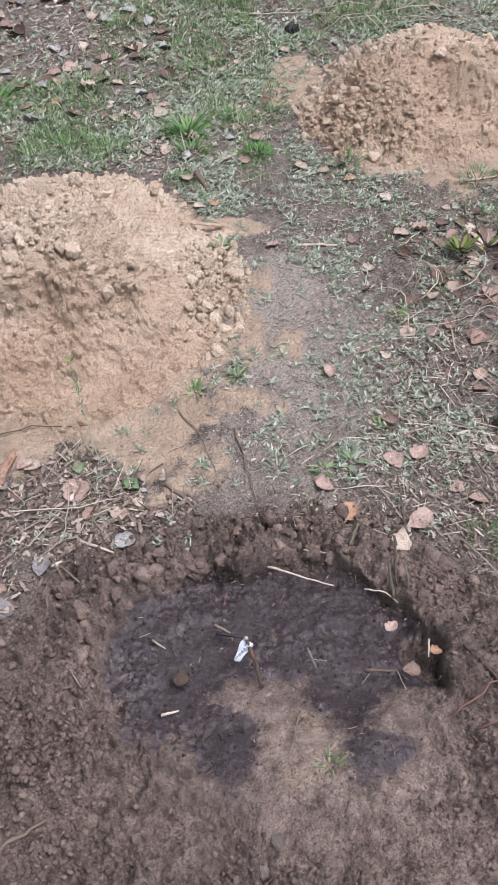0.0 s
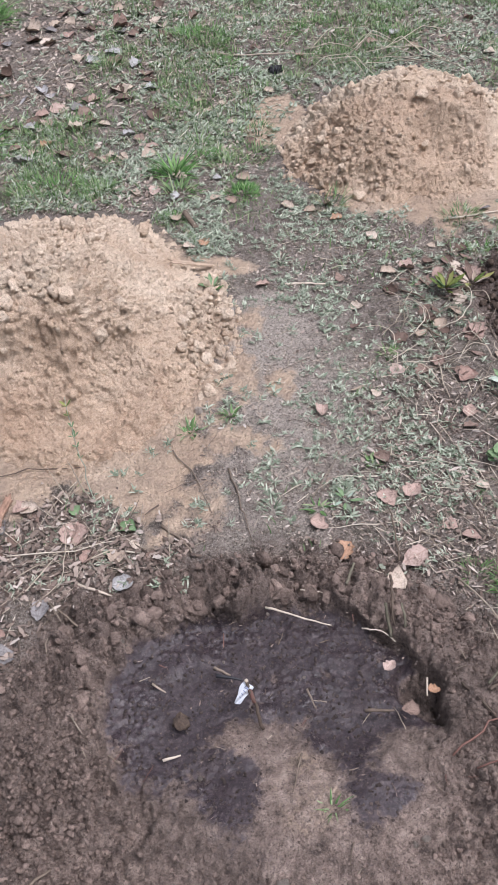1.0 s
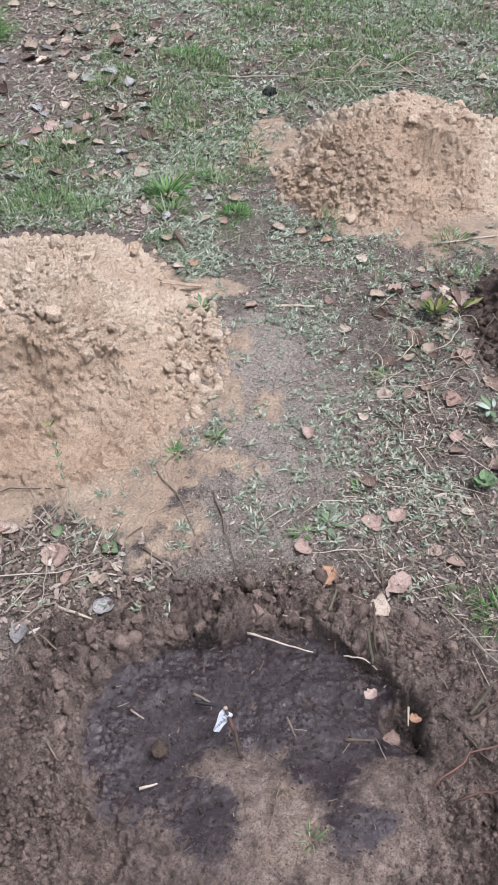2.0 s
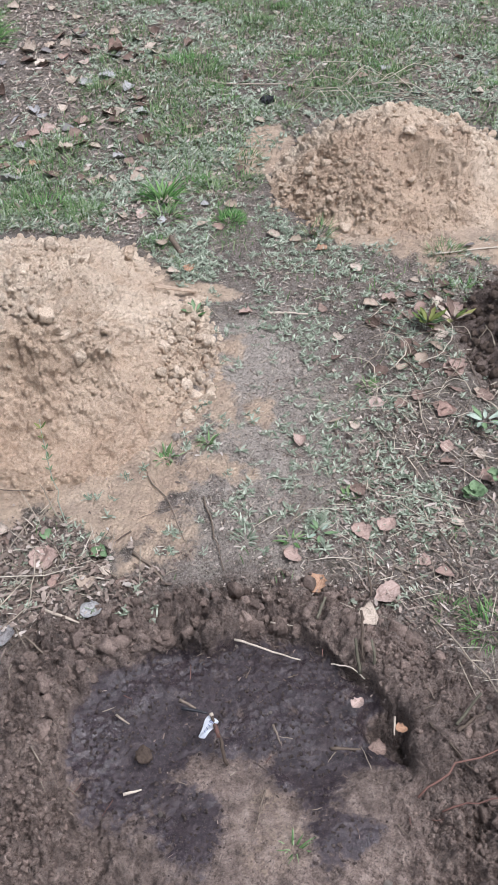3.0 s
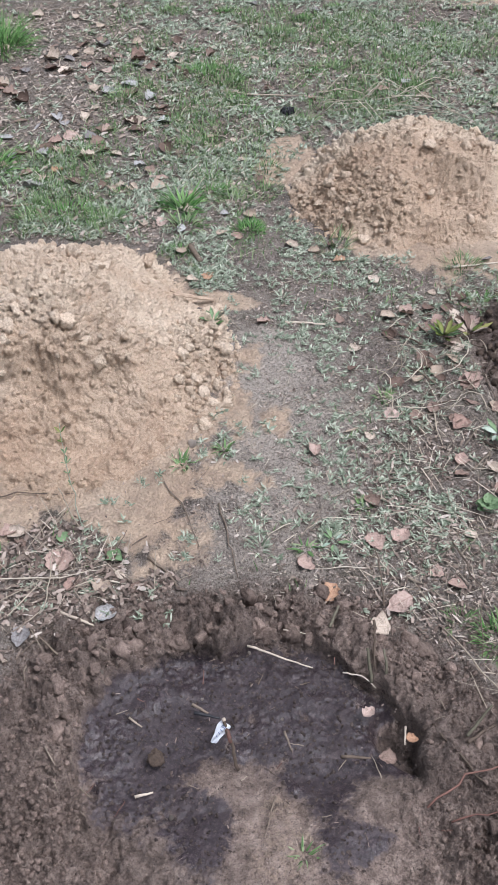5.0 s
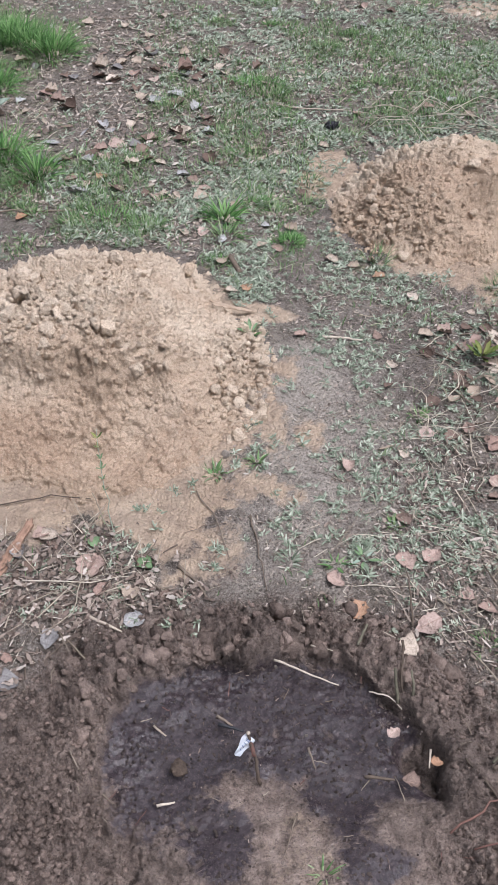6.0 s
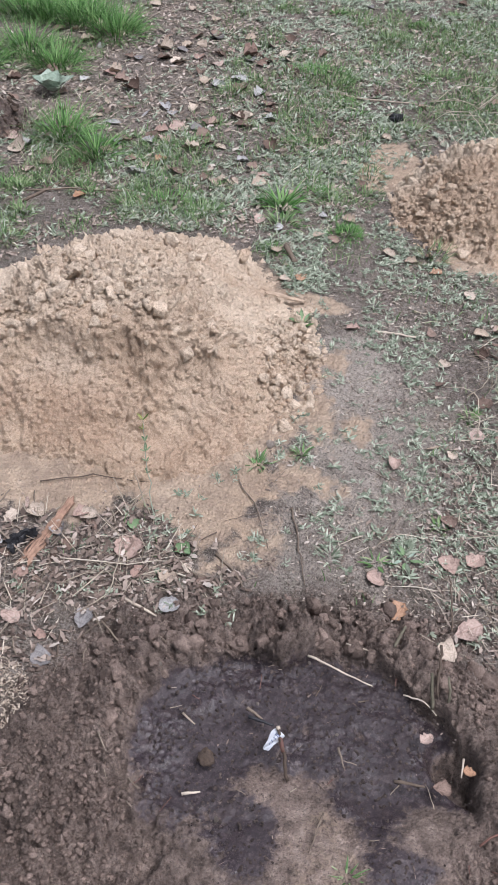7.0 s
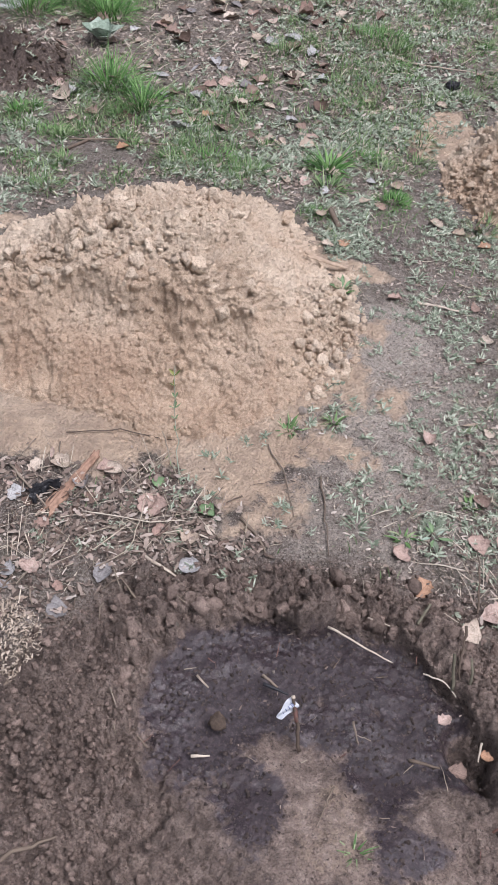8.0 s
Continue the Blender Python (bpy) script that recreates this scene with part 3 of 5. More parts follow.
def ball(seed, detail=1, rough=0.22, squash=0.8, cuts=7):
    """A knobbly lump of radius about 1."""
    bm = bmesh.new()
    bmesh.ops.create_icosphere(bm, subdivisions=detail, radius=1)
    v = np.array([w.co[:] for w in bm.verts])
    f = np.array([[w.index for w in q.verts] for q in bm.faces])
    bm.free()
    for k in range(len(v)):
        p = Vector(v[k])
        v[k] *= 1 + rough * noise.noise(p * 1.3 + Vector((seed * 7.1, 0, 3))) + rough * 0.6 * noise.noise(p * 3.1 + Vector((0, seed * 5.3, 1))) + rough * 0.3 * noise.noise(p * 7.3 + Vector((1, 2, seed * 3.3)))
    rng = np.random.default_rng(seed)
    for n in rng.normal(0, 1, (cuts, 3)):
        n = n / np.linalg.norm(n)
        over = np.maximum(v @ n - rng.uniform(0.45, 0.8), 0)
        v = v - over[:, None] * n * 0.92
    for k in range(len(v)):
        v[k] *= 1 + 0.16 * noise.noise(Vector(v[k]) * 4.5 + Vector((seed, 9, 1))) + 0.10 * noise.noise(Vector(v[k]) * 10 + Vector((3, seed, 1)))
    v[:, 2] *= squash
    return v, f


LUMP_SHAPES = [ball(k, 1, 0.6) for k in range(14)]
CRUMB_SHAPES = [ball(k + 50, 0, 0.7, 0.85, 3) for k in range(20)]
BIG_SHAPES = [ball(k + 20, 3, 0.42, 0.85, 6) for k in range(8)]


def lumps_mesh(name, xyz, size, material, seed, shapes=LUMP_SHAPES, smooth=False, attributes=()):
    """Many lumps at those places in one mesh; attributes hold a value for each lump."""
    rng = np.random.default_rng(seed)
    chunks = []
    for k, (p, s) in enumerate(zip(xyz, size)):
        v, f = shapes[k % len(shapes)]
        a = rng.uniform(0, 6.283)
        ca, sa = math.cos(a), math.sin(a)
        q = v * s * rng.uniform(0.75, 1.25, 3)
        chunks.append((np.stack([q[:, 0] * ca - q[:, 1] * sa, q[:, 0] * sa + q[:, 1] * ca, q[:, 2]], -1) + p, f))
    per = [len(c[0]) for c in chunks]
    v, f = merged(chunks)
    return mesh_from(name, v, f, material, smooth, [(key, np.repeat(values, per)) for key, values in attributes])


# ---- ground ----
def spread(stretches, far):
    """Grid lines: fine where it is seen, ever wider out to the horizon."""
    out = np.concatenate([np.arange(a, b, step) for a, b, step in stretches])
    tail = np.geomspace(0.05, far, 26)
    return np.concatenate([(out[0] - tail)[::-1], out, out[-1] + tail])


gx = spread([(-2.4, -0.6, 0.017), (-0.6, 0.8, 0.0036), (0.8, 1.9, 0.015)], 90)
gy = spread([(0.35, 0.58, 0.006), (0.58, 1.45, 0.0036), (1.45, 2.6, 0.0075), (2.6, 6.4, 0.024)], 120)
GX, GY = np.meshgrid(gx, gy)
GZ = ground_z(GX, GY)
masks = (*zones(GX, GY), moisture_shade(GX, GY))
# the edge of the pit overhangs where it is undercut
edge_d = pit_distance(GX, GY)
hang = ramp(edge_d, 0.97, 1.03) * (1 - ramp(edge_d, 1.06, 1.35)) * (0.016 * ramp(blob(GX, GY, 0.42, 1.13, 0.24, 0.10, -50), 0, 0.4) + 0.018 * ramp(blob(GX, GY, -0.03, 1.26, 0.12, 0.08), 0, 0.5) + 0.006 * ramp(GY, 1.12, 1.2))
away = np.hypot(GX - PIT_X, GY - PIT_Y) + 1e-6
HX, HY = GX - hang * (GX - PIT_X) / away, GY - hang * (GY - PIT_Y) / away
ground = new("ground", mesh_from("ground", np.stack([HX, HY, GZ], -1).reshape(-1, 3), grid_faces(len(gy), len(gx)), EARTH,
             attributes=list(zip(("sand", "wet", "dug", "dust", "moist_shade"), masks))))
tagged(ground, "trodden grey-brown earth with a freshly dug wet planting pit", "ground", kind="structure")


def top_z(x, y, fine=True):
    """The top of whatever lies there, read from the ground's own grid."""
    x, y = np.asarray(x, float), np.asarray(y, float)
    i = np.clip(np.searchsorted(gx, x), 1, len(gx) - 1)
    j = np.clip(np.searchsorted(gy, y), 1, len(gy) - 1)
    i = i - (np.abs(gx[i - 1] - x) < np.abs(gx[i] - x))
    j = j - (np.abs(gy[j - 1] - y) < np.abs(gy[j] - y))
    return np.maximum(GZ[j, i], np.maximum(pile_near_z(x, y)[0], pile_far_z(x, y)[0]))


# ---- heaps of sand ----
def heap_skin(x, y, height_of, crumb, seed):
    """Points on the crumbly skin of a heap above x, y, and how far inside its foot they lie."""
    def body(a, b):
        h, s = height_of(a, b)
        return h + ground_z(a, b, False) * (1 - ramp(s, 0, 0.3)), s
    h, s = body(x, y)
    e = 0.012
    slope_x, slope_y = (body(x + e, y)[0] - body(x - e, y)[0]) / (2 * e), (body(x, y + e)[0] - body(x, y - e)[0]) / (2 * e)
    nrm = np.stack([-slope_x, -slope_y, np.ones_like(h)], -1)
    nrm /= np.linalg.norm(nrm, axis=-1)[..., None]
    rough = np.clip(0.85 + 0.6 * fbm(x, y, 3.5, 3, seed), 0.35, 1.4) * crumb(x, y)
    drift = ramp(fbm(x, y + h, 9, 3, seed + 2), -0.25, 0.35)
    skin = np.clip(rough - 0.35, 0, 1.5) * 0.60 * clods(x, y, h, 0.048, seed) * drift + rough * (0.90 * clods(x, y, h, 0.024, seed + 9) * (0.40 + 0.60 * drift) + 0.85 * clods(x, y, h, 0.0135, seed + 19) - 0.017) + 0.009 * fbm(x, y + h, 38, 4, seed + 4, 0.65)
    skin = skin * ramp(s, -0.16, 0.05) - 0.004
    return np.stack([x, y, h], -1) + nrm * skin[..., None], s


def sand_pile(name, height_of, box, step, label, crumb, seed, damp_shade_of, dry_lit_of):
    x, y = np.meshgrid(np.arange(box[0], box[1], step), np.arange(box[2], box[3], step))
    v, s = heap_skin(x, y, height_of, crumb, seed)
    f = grid_faces(*x.shape)
    keep = (s.ravel() > -0.24)[f].all(1)
    f = f[keep]
    used, inv = np.unique(f, return_inverse=True)
    me = mesh_from(name, v.reshape(-1, 3)[used], inv.reshape(f.shape), SAND, attributes=[("damp", damp_shade_of(x, y).ravel()[used]), ("dry", dry_lit_of(x, y).ravel()[used])])
    return tagged(new(name, me), label, "sand pile", group="sand piles")


def damp_shade_near(x, y):
    # Damp sand, plus shade painted into the cut face below the brow.
    face = (1 - ramp(y, 1.92, 2.02)) * ramp(y, 1.62, 1.75) * (1 - ramp(x, -0.2, 0.0))
    face = face + 0.6 * ramp(blob(x, y, -0.72, 1.80, 0.30, 0.12), 0, 0.5)
    return np.clip(0.6 * face * (0.55 + 0.9 * fbm(x, y, 6, 3, 191)) + 0.45 * ramp(fbm(x, y, 9, 3, 193), 0.1, 0.5), 0, 1)


def damp_far(x, y):
    return np.clip(0.34 + 0.35 * fbm(x, y, 5, 3, 195) - 0.6 * ramp(y, 3.22, 3.40), 0, 1)


def dry_lit_near(x, y):
    # Dry crust, with light painted onto the top and the right flank.
    return np.clip(ramp(y, 1.97, 2.12) * (0.75 + 0.8 * fbm(x, y, 5, 3, 197)) + 0.15 * ramp(x, -0.25, -0.05) - 0.35 * ramp(blob(x, y, -0.05, 2.2, 0.25, 0.4), 0, 0.4), 0, 1)


def dry_lit_far(x, y):
    # Drier crest; brightness from the right is painted onto crest and right-hand ridge.
    return np.clip(0.7 * ramp(y, 3.28, 3.42) + 0.8 * ramp(x, 0.86, 1.0) + 0.5 * fbm(x, y, 6, 3, 198) - 0.1, 0, 1)


def crumb_near(x, y):
    smooth_face = ramp(blob(x, y, -0.30, 1.80, 0.24, 0.12), 0, 0.5) * 0.35
    toe = ramp(blob(x, y, 0.0, 2.25, 0.14, 0.30), 0, 0.5) * 0.4
    top = 0.45 * ramp(blob(x, y, -0.68, 2.15, 0.50, 0.34), 0, 0.5)
    face = 0.40 * np.exp(-((y - 1.95) / 0.07) ** 2) * (1 - ramp(x, -0.3, -0.15))
    return 1.08 - smooth_face - face + toe + top - 0.30 * ramp(blob(x, y, -0.20, 2.45, 0.20, 0.22), 0, 0.5)


def crumb_far(x, y):
    return 1.0 - 0.55 * ramp(blob(x, y, 0.88, 2.95, 0.22, 0.16), 0, 0.5) - 0.25 * ramp(blob(x, y, 0.58, 3.5, 0.16, 0.22), 0, 0.5) + 0.2 * ramp(blob(x, y, 0.40, 3.05, 0.22, 0.18), 0, 0.5)


pile_near = sand_pile("sand_pile", pile_near_z, (-1.3, 0.22, 1.45, 2.9), 0.0040, "heap of dry pale yellow sand with a crumbling cut face", crumb_near, 201, damp_shade_near, dry_lit_near)
pile_far = sand_pile("sand_pile", pile_far_z, (0.0, 1.4, 2.7, 4.0), 0.005, "heap of damp reddish-brown sand with lumpy clods", crumb_far, 231, damp_far, dry_lit_far)


def clods_on(pile, height_of, crumb, skin_seed, seed, many, single, box, bias, damp_shade_of, dry_lit_of, damp):
    """Loose clods lying on a heap: the largest singly, the crumbs together."""
    rng = np.random.default_rng(seed)
    xs, ys = rng.uniform(box[0], box[1], many * 12), rng.uniform(box[2], box[3], many * 12)
    s = height_of(xs, ys)[1]
    ok = (s > -0.09) & (rng.uniform(0, 1, len(xs)) < bias(xs, ys, s))
    xs, ys, s = xs[ok][:many], ys[ok][:many], s[ok][:many]
    at = heap_skin(xs, ys, height_of, crumb, skin_seed)[0]
    at[:, 2] = np.maximum(at[:, 2], ground_z(xs, ys, False))
    size = (0.0018 + 0.0085 * rng.uniform(0, 1, len(xs)) ** 3.0) * (0.75 + 0.5 * np.clip(bias(xs, ys, s), 0, 1.2))
    part("crumbs", lumps_mesh("crumbs", at + np.array([0, 0, 1.0]) * (0.25 * size)[:, None], size, SAND, seed, CRUMB_SHAPES, True, [("damp", damp_shade_of(xs, ys)), ("dry", dry_lit_of(xs, ys))]), pile)
    tagged(pile.children[-1], kind="stuff")
    shapes = [mesh_from("clod", v * 0.022, f, SAND, attributes=[("damp", np.full(len(v), damp)), ("dry", np.full(len(v), 0.9 - damp))]) for v, f in BIG_SHAPES]
    xs, ys = rng.uniform(box[0], box[1], single * 30), rng.uniform(box[2], box[3], single * 30)
    s = height_of(xs, ys)[1]
    ok = (s > -0.06) & (rng.uniform(0, 1, len(xs)) < bias(xs, ys, s) - 0.25)
    xs, ys = xs[ok][:single], ys[ok][:single]
    at = heap_skin(xs, ys, height_of, crumb, skin_seed)[0]
    for k, (x, y, z) in enumerate(at):
        g = 0.35 + 0.95 * rng.uniform() ** 2.0
        z = max(z, float(ground_z(xs[k], ys[k], False))) + 0.004 * g
        part("clod", shapes[k % len(shapes)], pile, m=Matrix.Translation((x, y, z)) @ Euler(rng.uniform(0, 6.28, 3)).to_matrix().to_4x4() @ Matrix.Diagonal((g, g * rng.uniform(0.7, 1.1), g * rng.uniform(0.7, 1.1), 1)))


def bias_near(x, y, s):
    toe = 1.3 * ramp(blob(x, y, 0.0, 2.22, 0.16, 0.34), 0, 0.5)
    brow = 0.8 * np.exp(-((y - 2.06) / 0.10) ** 2) * (x < -0.25)
    top = 0.55 * ramp(blob(x, y, -0.65, 2.3, 0.40, 0.35), 0, 0.4)
    return 0.22 + 1.6 * toe + 0.6 * brow + 0.45 * top - 0.2 * ramp(blob(x, y, -0.30, 1.83, 0.26, 0.13), 0, 0.5)


def bias_far(x, y, s):
    return 0.45 + 0.6 * ramp(blob(x, y, 0.36, 3.05, 0.30, 0.28), 0, 0.5) + 0.4 * ramp(blob(x, y, 1.0, 3.45, 0.25, 0.3), 0, 0.5)


clods_on(pile_near, pile_near_z, crumb_near, 201, 301, 5500, 290, (-1.15, 0.1, 1.55, 2.85), bias_near, damp_shade_near, dry_lit_near, 0.15)
part("clod", mesh_from("clod", BIG_SHAPES[5][0] * 0.030, BIG_SHAPES[5][1], SAND), pile_near, m=Matrix.Translation((-0.28, 2.66, float(pile_near_z(np.array([-0.28]), np.array([2.66]))[0][0]) + 0.02)))
clods_on(pile_far, pile_far_z, crumb_far, 231, 331, 4000, 150, (0.08, 1.3, 2.8, 3.9), bias_far, damp_far, dry_lit_far, 0.35)


# ---- loose soil ----
def soil_clods(name, label, count, box, keep, material, seed, low, high):
    rng = np.random.default_rng(seed)
    x, y = rng.uniform(box[0], box[1], count * 12), rng.uniform(box[2], box[3], count * 12)
    ok = rng.uniform(0, 1, len(x)) < keep(x, y)
    x, y = x[ok][:count], y[ok][:count]
    size = (low + (high - low) * rng.uniform(0, 1, len(x)) ** 3) * (0.9 + 0.5 * moisture_shade(x, y))
    me = lumps_mesh(name, np.stack([x, y, top_z(x, y) + 0.1 * size], -1), size, material, seed, CRUMB_SHAPES if high < 0.01 else LUMP_SHAPES, True)
    return tagged(new(name, me), label, "soil", kind="stuff")


def in_dug(x, y):
    sand, wet, dug, dust = zones(x, y)
    return dug * (1 - ramp(wet, 0.0, 0.25)) * ramp(pit_distance(x, y), 0.98, 1.05) * (1 - 0.75 * ramp(blob(x, y, 0.20, 0.80, 0.30, 0.24), 0, 0.45)) * (0.35 + 0.7 * fbm(x, y, 4, 2, 55) + 0.5 * moisture_shade(x, y))


soil_clods("loose_soil", "loose brown crumbs of dug soil round the pit", 9000, (-0.75, 0.95, 0.45, 1.5), in_dug, SOIL_CLOD, 401, 0.0014, 0.0082)
soil_clods("pit_crumbs", "small dark crumbs scattered on the wet pit floor", 3000, (-0.3, 0.55, 0.7, 1.28), lambda x, y: zones(x, y)[1], PIT_CLOD, 402, 0.0009, 0.0048)
soil_clods("soil_heap_crumbs", "dark brown crumbs on a low heap of turned soil", 500, (-2.1, -1.35, 3.3, 4.0), lambda x, y: ramp(blob(x, y, -1.72, 3.66, 0.36, 0.32), 0, 0.3), DARK_CLOD, 404, 0.004, 0.013)
soil_clods("soil_heap_crumbs", "dark brown crumbs on a heap of turned soil", 900, (0.78, 1.45, 1.98, 2.68), lambda x, y: ramp(blob(x, y, 1.10, 2.32, 0.40, 0.40), 0, 0.25), DARK_CLOD, 403, 0.005, 0.02)


def rim_clods(count, seed):
    """Larger clods thrown up round the pit, each by itself."""
    rng = random.Random(seed)
    shapes = [mesh_from("soil_clod", v * 0.015, f, SOIL_CLOD) for v, f in BIG_SHAPES]
    for k in range(count):
        if k < count * 0.62:
            a, r = radians(rng.uniform(22, 178)), rng.choice((rng.uniform(1.0, 1.10), rng.uniform(1.10, 1.45)))
            r *= float(np.interp(a, PIT_ANGLES, PIT_REACH))
            x, y = PIT_X + r * math.cos(a), PIT_Y + r * math.sin(a)
        else:
            x, y = rng.choice(((rng.uniform(-0.60, -0.28), rng.uniform(0.58, 1.1)), (rng.uniform(0.50, 0.80), rng.uniform(0.65, 1.1)), (rng.uniform(-0.3, 0.5), rng.uniform(0.58, 0.74))))
        s = (rng.uniform(0.007, 0.014) + 0.018 * rng.random() ** 3) * (1 if k < count * 0.62 else 0.6)
        ob = new("soil_clod", shapes[k % 8])
        ob.matrix_basis = Matrix.Translation((x, y, float(top_z(x, y)) - 0.15 * s)) @ Euler([rng.uniform(0, 6.28) for _ in range(3)]).to_matrix().to_4x4() @ Matrix.Diagonal((s / 0.015, s / 0.015 * rng.uniform(0.7, 1.1), s / 0.015 * rng.uniform(0.7, 1.1), 1))
        tagged(ob, "rough brown clod of dug soil beside the pit", "soil clod", group="clods of dug soil")


rim_clods(260, 17)


# ---- low plants ----
def scatter(seed, count, box, density, dense_near=None):
    rng = np.random.default_rng(seed)
    x, y = rng.uniform(box[0], box[1], count), rng.uniform(box[2], box[3], count)
    ok = (rng.uniform(0, 1, count) < density(x, y)) & ~on_pile(x, y)
    return x[ok], y[ok], rng


def bare(x, y):
    sand, wet, dug, dust = zones(x, y)
    return np.clip(dug + 0.9 * sand + 0.55 * dust + 1.6 * blob(x, y, -1.08, 3.03, 0.30, 0.14, 5), 0, 1)


def weed_density(x, y):
    patch = ramp(fbm(x, y, 5.5, 4, 501), -0.15, 0.20)
    lane = 0.9 * np.exp(-((x - 0.30 - 0.1 * (y - 1.8)) / 0.42) ** 2) * ramp(y, 1.42, 1.6) * (1 - ramp(y, 3.0, 3.8))
    back = 0.95 * ramp(y, 2.9, 3.6) * ramp(x, -1.1, -0.3)
    behind = 0.75 * ramp(-x, -0.1, 0.2) * ramp(y, 2.3, 2.6) * (1 - ramp(y, 3.4, 3.9))
    strip = 0.25 * ramp(-x, 0.1, 0.2) * (1 - ramp(y, 1.5, 1.6))
    return np.clip((0.12 + lane + back + behind + strip) * (0.16 + 0.9 * patch), 0, 1) * (1 - 0.7 * bare(x, y)) ** 1.2


def rosettes(name, label, seed, count, box, density, material, length, width, leaves, profile, lean):
    x, y, rng = scatter(seed, count, box, density)
    z = top_z(x, y)
    per = rng.integers(leaves[0], leaves[1], len(x))
    i = np.repeat(np.arange(len(x)), per)
    n = len(i)
    scale = rng.uniform(0.6, 1.25, len(x))[i]
    base = np.stack([x[i] + rng.normal(0, 0.004, n), y[i] + rng.normal(0, 0.004, n), z[i] - 0.002 + rng.uniform(0, 0.006, n)], -1)
    v, f = strips(base, rng.uniform(0, 6.283, n), rng.uniform(*length, n) * scale, rng.uniform(*width, n) * scale, rng.uniform(*lean, n), rng.uniform(-0.1, 0.7, n), profile, 0.25)
    return tagged(new(name, mesh_from(name, v, f, material)), label, "weeds", kind="stuff")


LEAFLET, BLADE = (0.45, 1.0, 0.3), (0.8, 1.0, 0.7, 0.1)
rosettes("knotgrass", "low grey-green creeping weeds with small narrow leaves", 511, 13500, (-0.6, 1.25, 1.3, 3.6), weed_density, WEED, (0.008, 0.020), (0.0028, 0.0056), (7, 14), LEAFLET, (0.85, 1.45))
rosettes("knotgrass", "low grey-green creeping weeds with small narrow leaves", 512, 30000, (-2.3, 1.8, 3.4, 6.3), weed_density, WEED, (0.012, 0.030), (0.004, 0.008), (5, 9), LEAFLET, (0.9, 1.5))

rosettes("knotgrass", "low grey-green creeping weeds behind the sand heap", 513, 9000, (-2.3, 0.0, 2.2, 3.4), weed_density, WEED, (0.012, 0.030), (0.004, 0.008), (5, 9), LEAFLET, (0.9, 1.5))


def grass_density(x, y):
    patch = 0.03 + 1.1 * ramp(fbm(x, y, 5.0, 4, 601), 0.04, 0.20)
    left = 1.2 * np.exp(-((y - 3.18 - 0.15 * fbm(x, y, 2, 2, 603)) / 0.42) ** 2) * (1 - ramp(x, 0.0, 0.35)) * ramp(-x, -0.2, 0.4)
    back = 0.65 * ramp(y, 3.3, 4.2) * ramp(x + 0.15 * (y - 4), -0.75, -0.25)
    corner = 0.9 * ramp(blob(x, y, -1.75, 5.0, 0.8, 0.9), 0.1, 0.6)
    spots = sum(blob(x, y, cx, cy, r, 1.5 * r) for cx, cy, r in ((-0.19, 4.45, 0.36), (-0.60, 4.17, 0.20), (0.09, 5.02, 0.24), (-0.66, 3.59, 0.26), (-0.67, 3.05, 0.3), (-0.21, 3.71, 0.3), (0.0, 3.50, 0.2), (0.7, 4.7, 0.5)))
    return np.clip((0.05 + left + back + corner) * patch + 1.3 * spots * (0.4 + patch), 0, 1) * (1 - bare(x, y))


def short_grass(name, label, seed, count, box, density, material, length, width=(0.0014, 0.0030)):
    x, y, rng = scatter(seed, count, box, density)
    n = len(x)
    base = np.stack([x, y, top_z(x, y) - 0.003], -1)
    v, f = strips(base, rng.uniform(0, 6.283, n), rng.uniform(*length, n), rng.uniform(*width, n), rng.uniform(0.15, 1.1, n), rng.uniform(0.1, 1.2, n), BLADE)
    return tagged(new(name, mesh_from(name, v, f, material)), label, "grass", kind="stuff")


short_grass("grass", "short patchy green grass growing through bare earth", 611, 190000, (-2.4, 1.9, 2.4, 6.4), grass_density, GRASS, (0.015, 0.05), (0.002, 0.0045))
short_grass("grass", "thin low green grass between the sand heaps", 612, 9000, (-0.5, 1.2, 1.4, 3.2), lambda x, y: 0.35 * ramp(fbm(x, y, 4, 3, 605), 0.05, 0.5) * (1 - bare(x, y)), GRASS, (0.012, 0.04))


def dry_density(x, y):
    return np.clip(0.25 + 0.75 * ramp(fbm(x, y, 2.8, 3, 701), -0.2, 0.4) + 0.6 * ramp(blob(x, y, -1.0, 4.4, 0.8, 1.1), 0, 0.5), 0, 1) * (1 - 0.93 * bare(x, y))


def litter(name, label, seed, count, box, density, material, length, width, profile, lean, lift=0.004):
    x, y, rng = scatter(seed, count, box, density)
    n = len(x)
    base = np.stack([x, y, top_z(x, y) + rng.uniform(0, lift, n)], -1)
    v, f = strips(base, rng.uniform(0, 6.283, n), rng.uniform(0, 1, n) ** 1.7 * (length[1] - length[0]) + length[0], rng.uniform(*width, n), rng.uniform(*lean, n), rng.uniform(-0.15, 0.4, n), profile, 0.3)
    return tagged(new(name, mesh_from(name, v, f, material)), label, "plant litter", kind="stuff")


litter("dry_straw", "bleached dry grass stalks lying on the ground", 711, 11000, (-1.0, 1.3, 1.28, 3.3), dry_density, STRAW, (0.006, 0.045), (0.0008, 0.0018), (0.8, 1, 1, 0.9, 0.5), (1.3, 1.62))
litter("dry_straw", "bleached dry grass stalks lying on the ground", 712, 15000, (-2.3, 1.8, 3.2, 6.3), dry_density, STRAW, (0.02, 0.09), (0.0012, 0.003), (0.8, 1, 1, 0.9, 0.5), (1.2, 1.62))
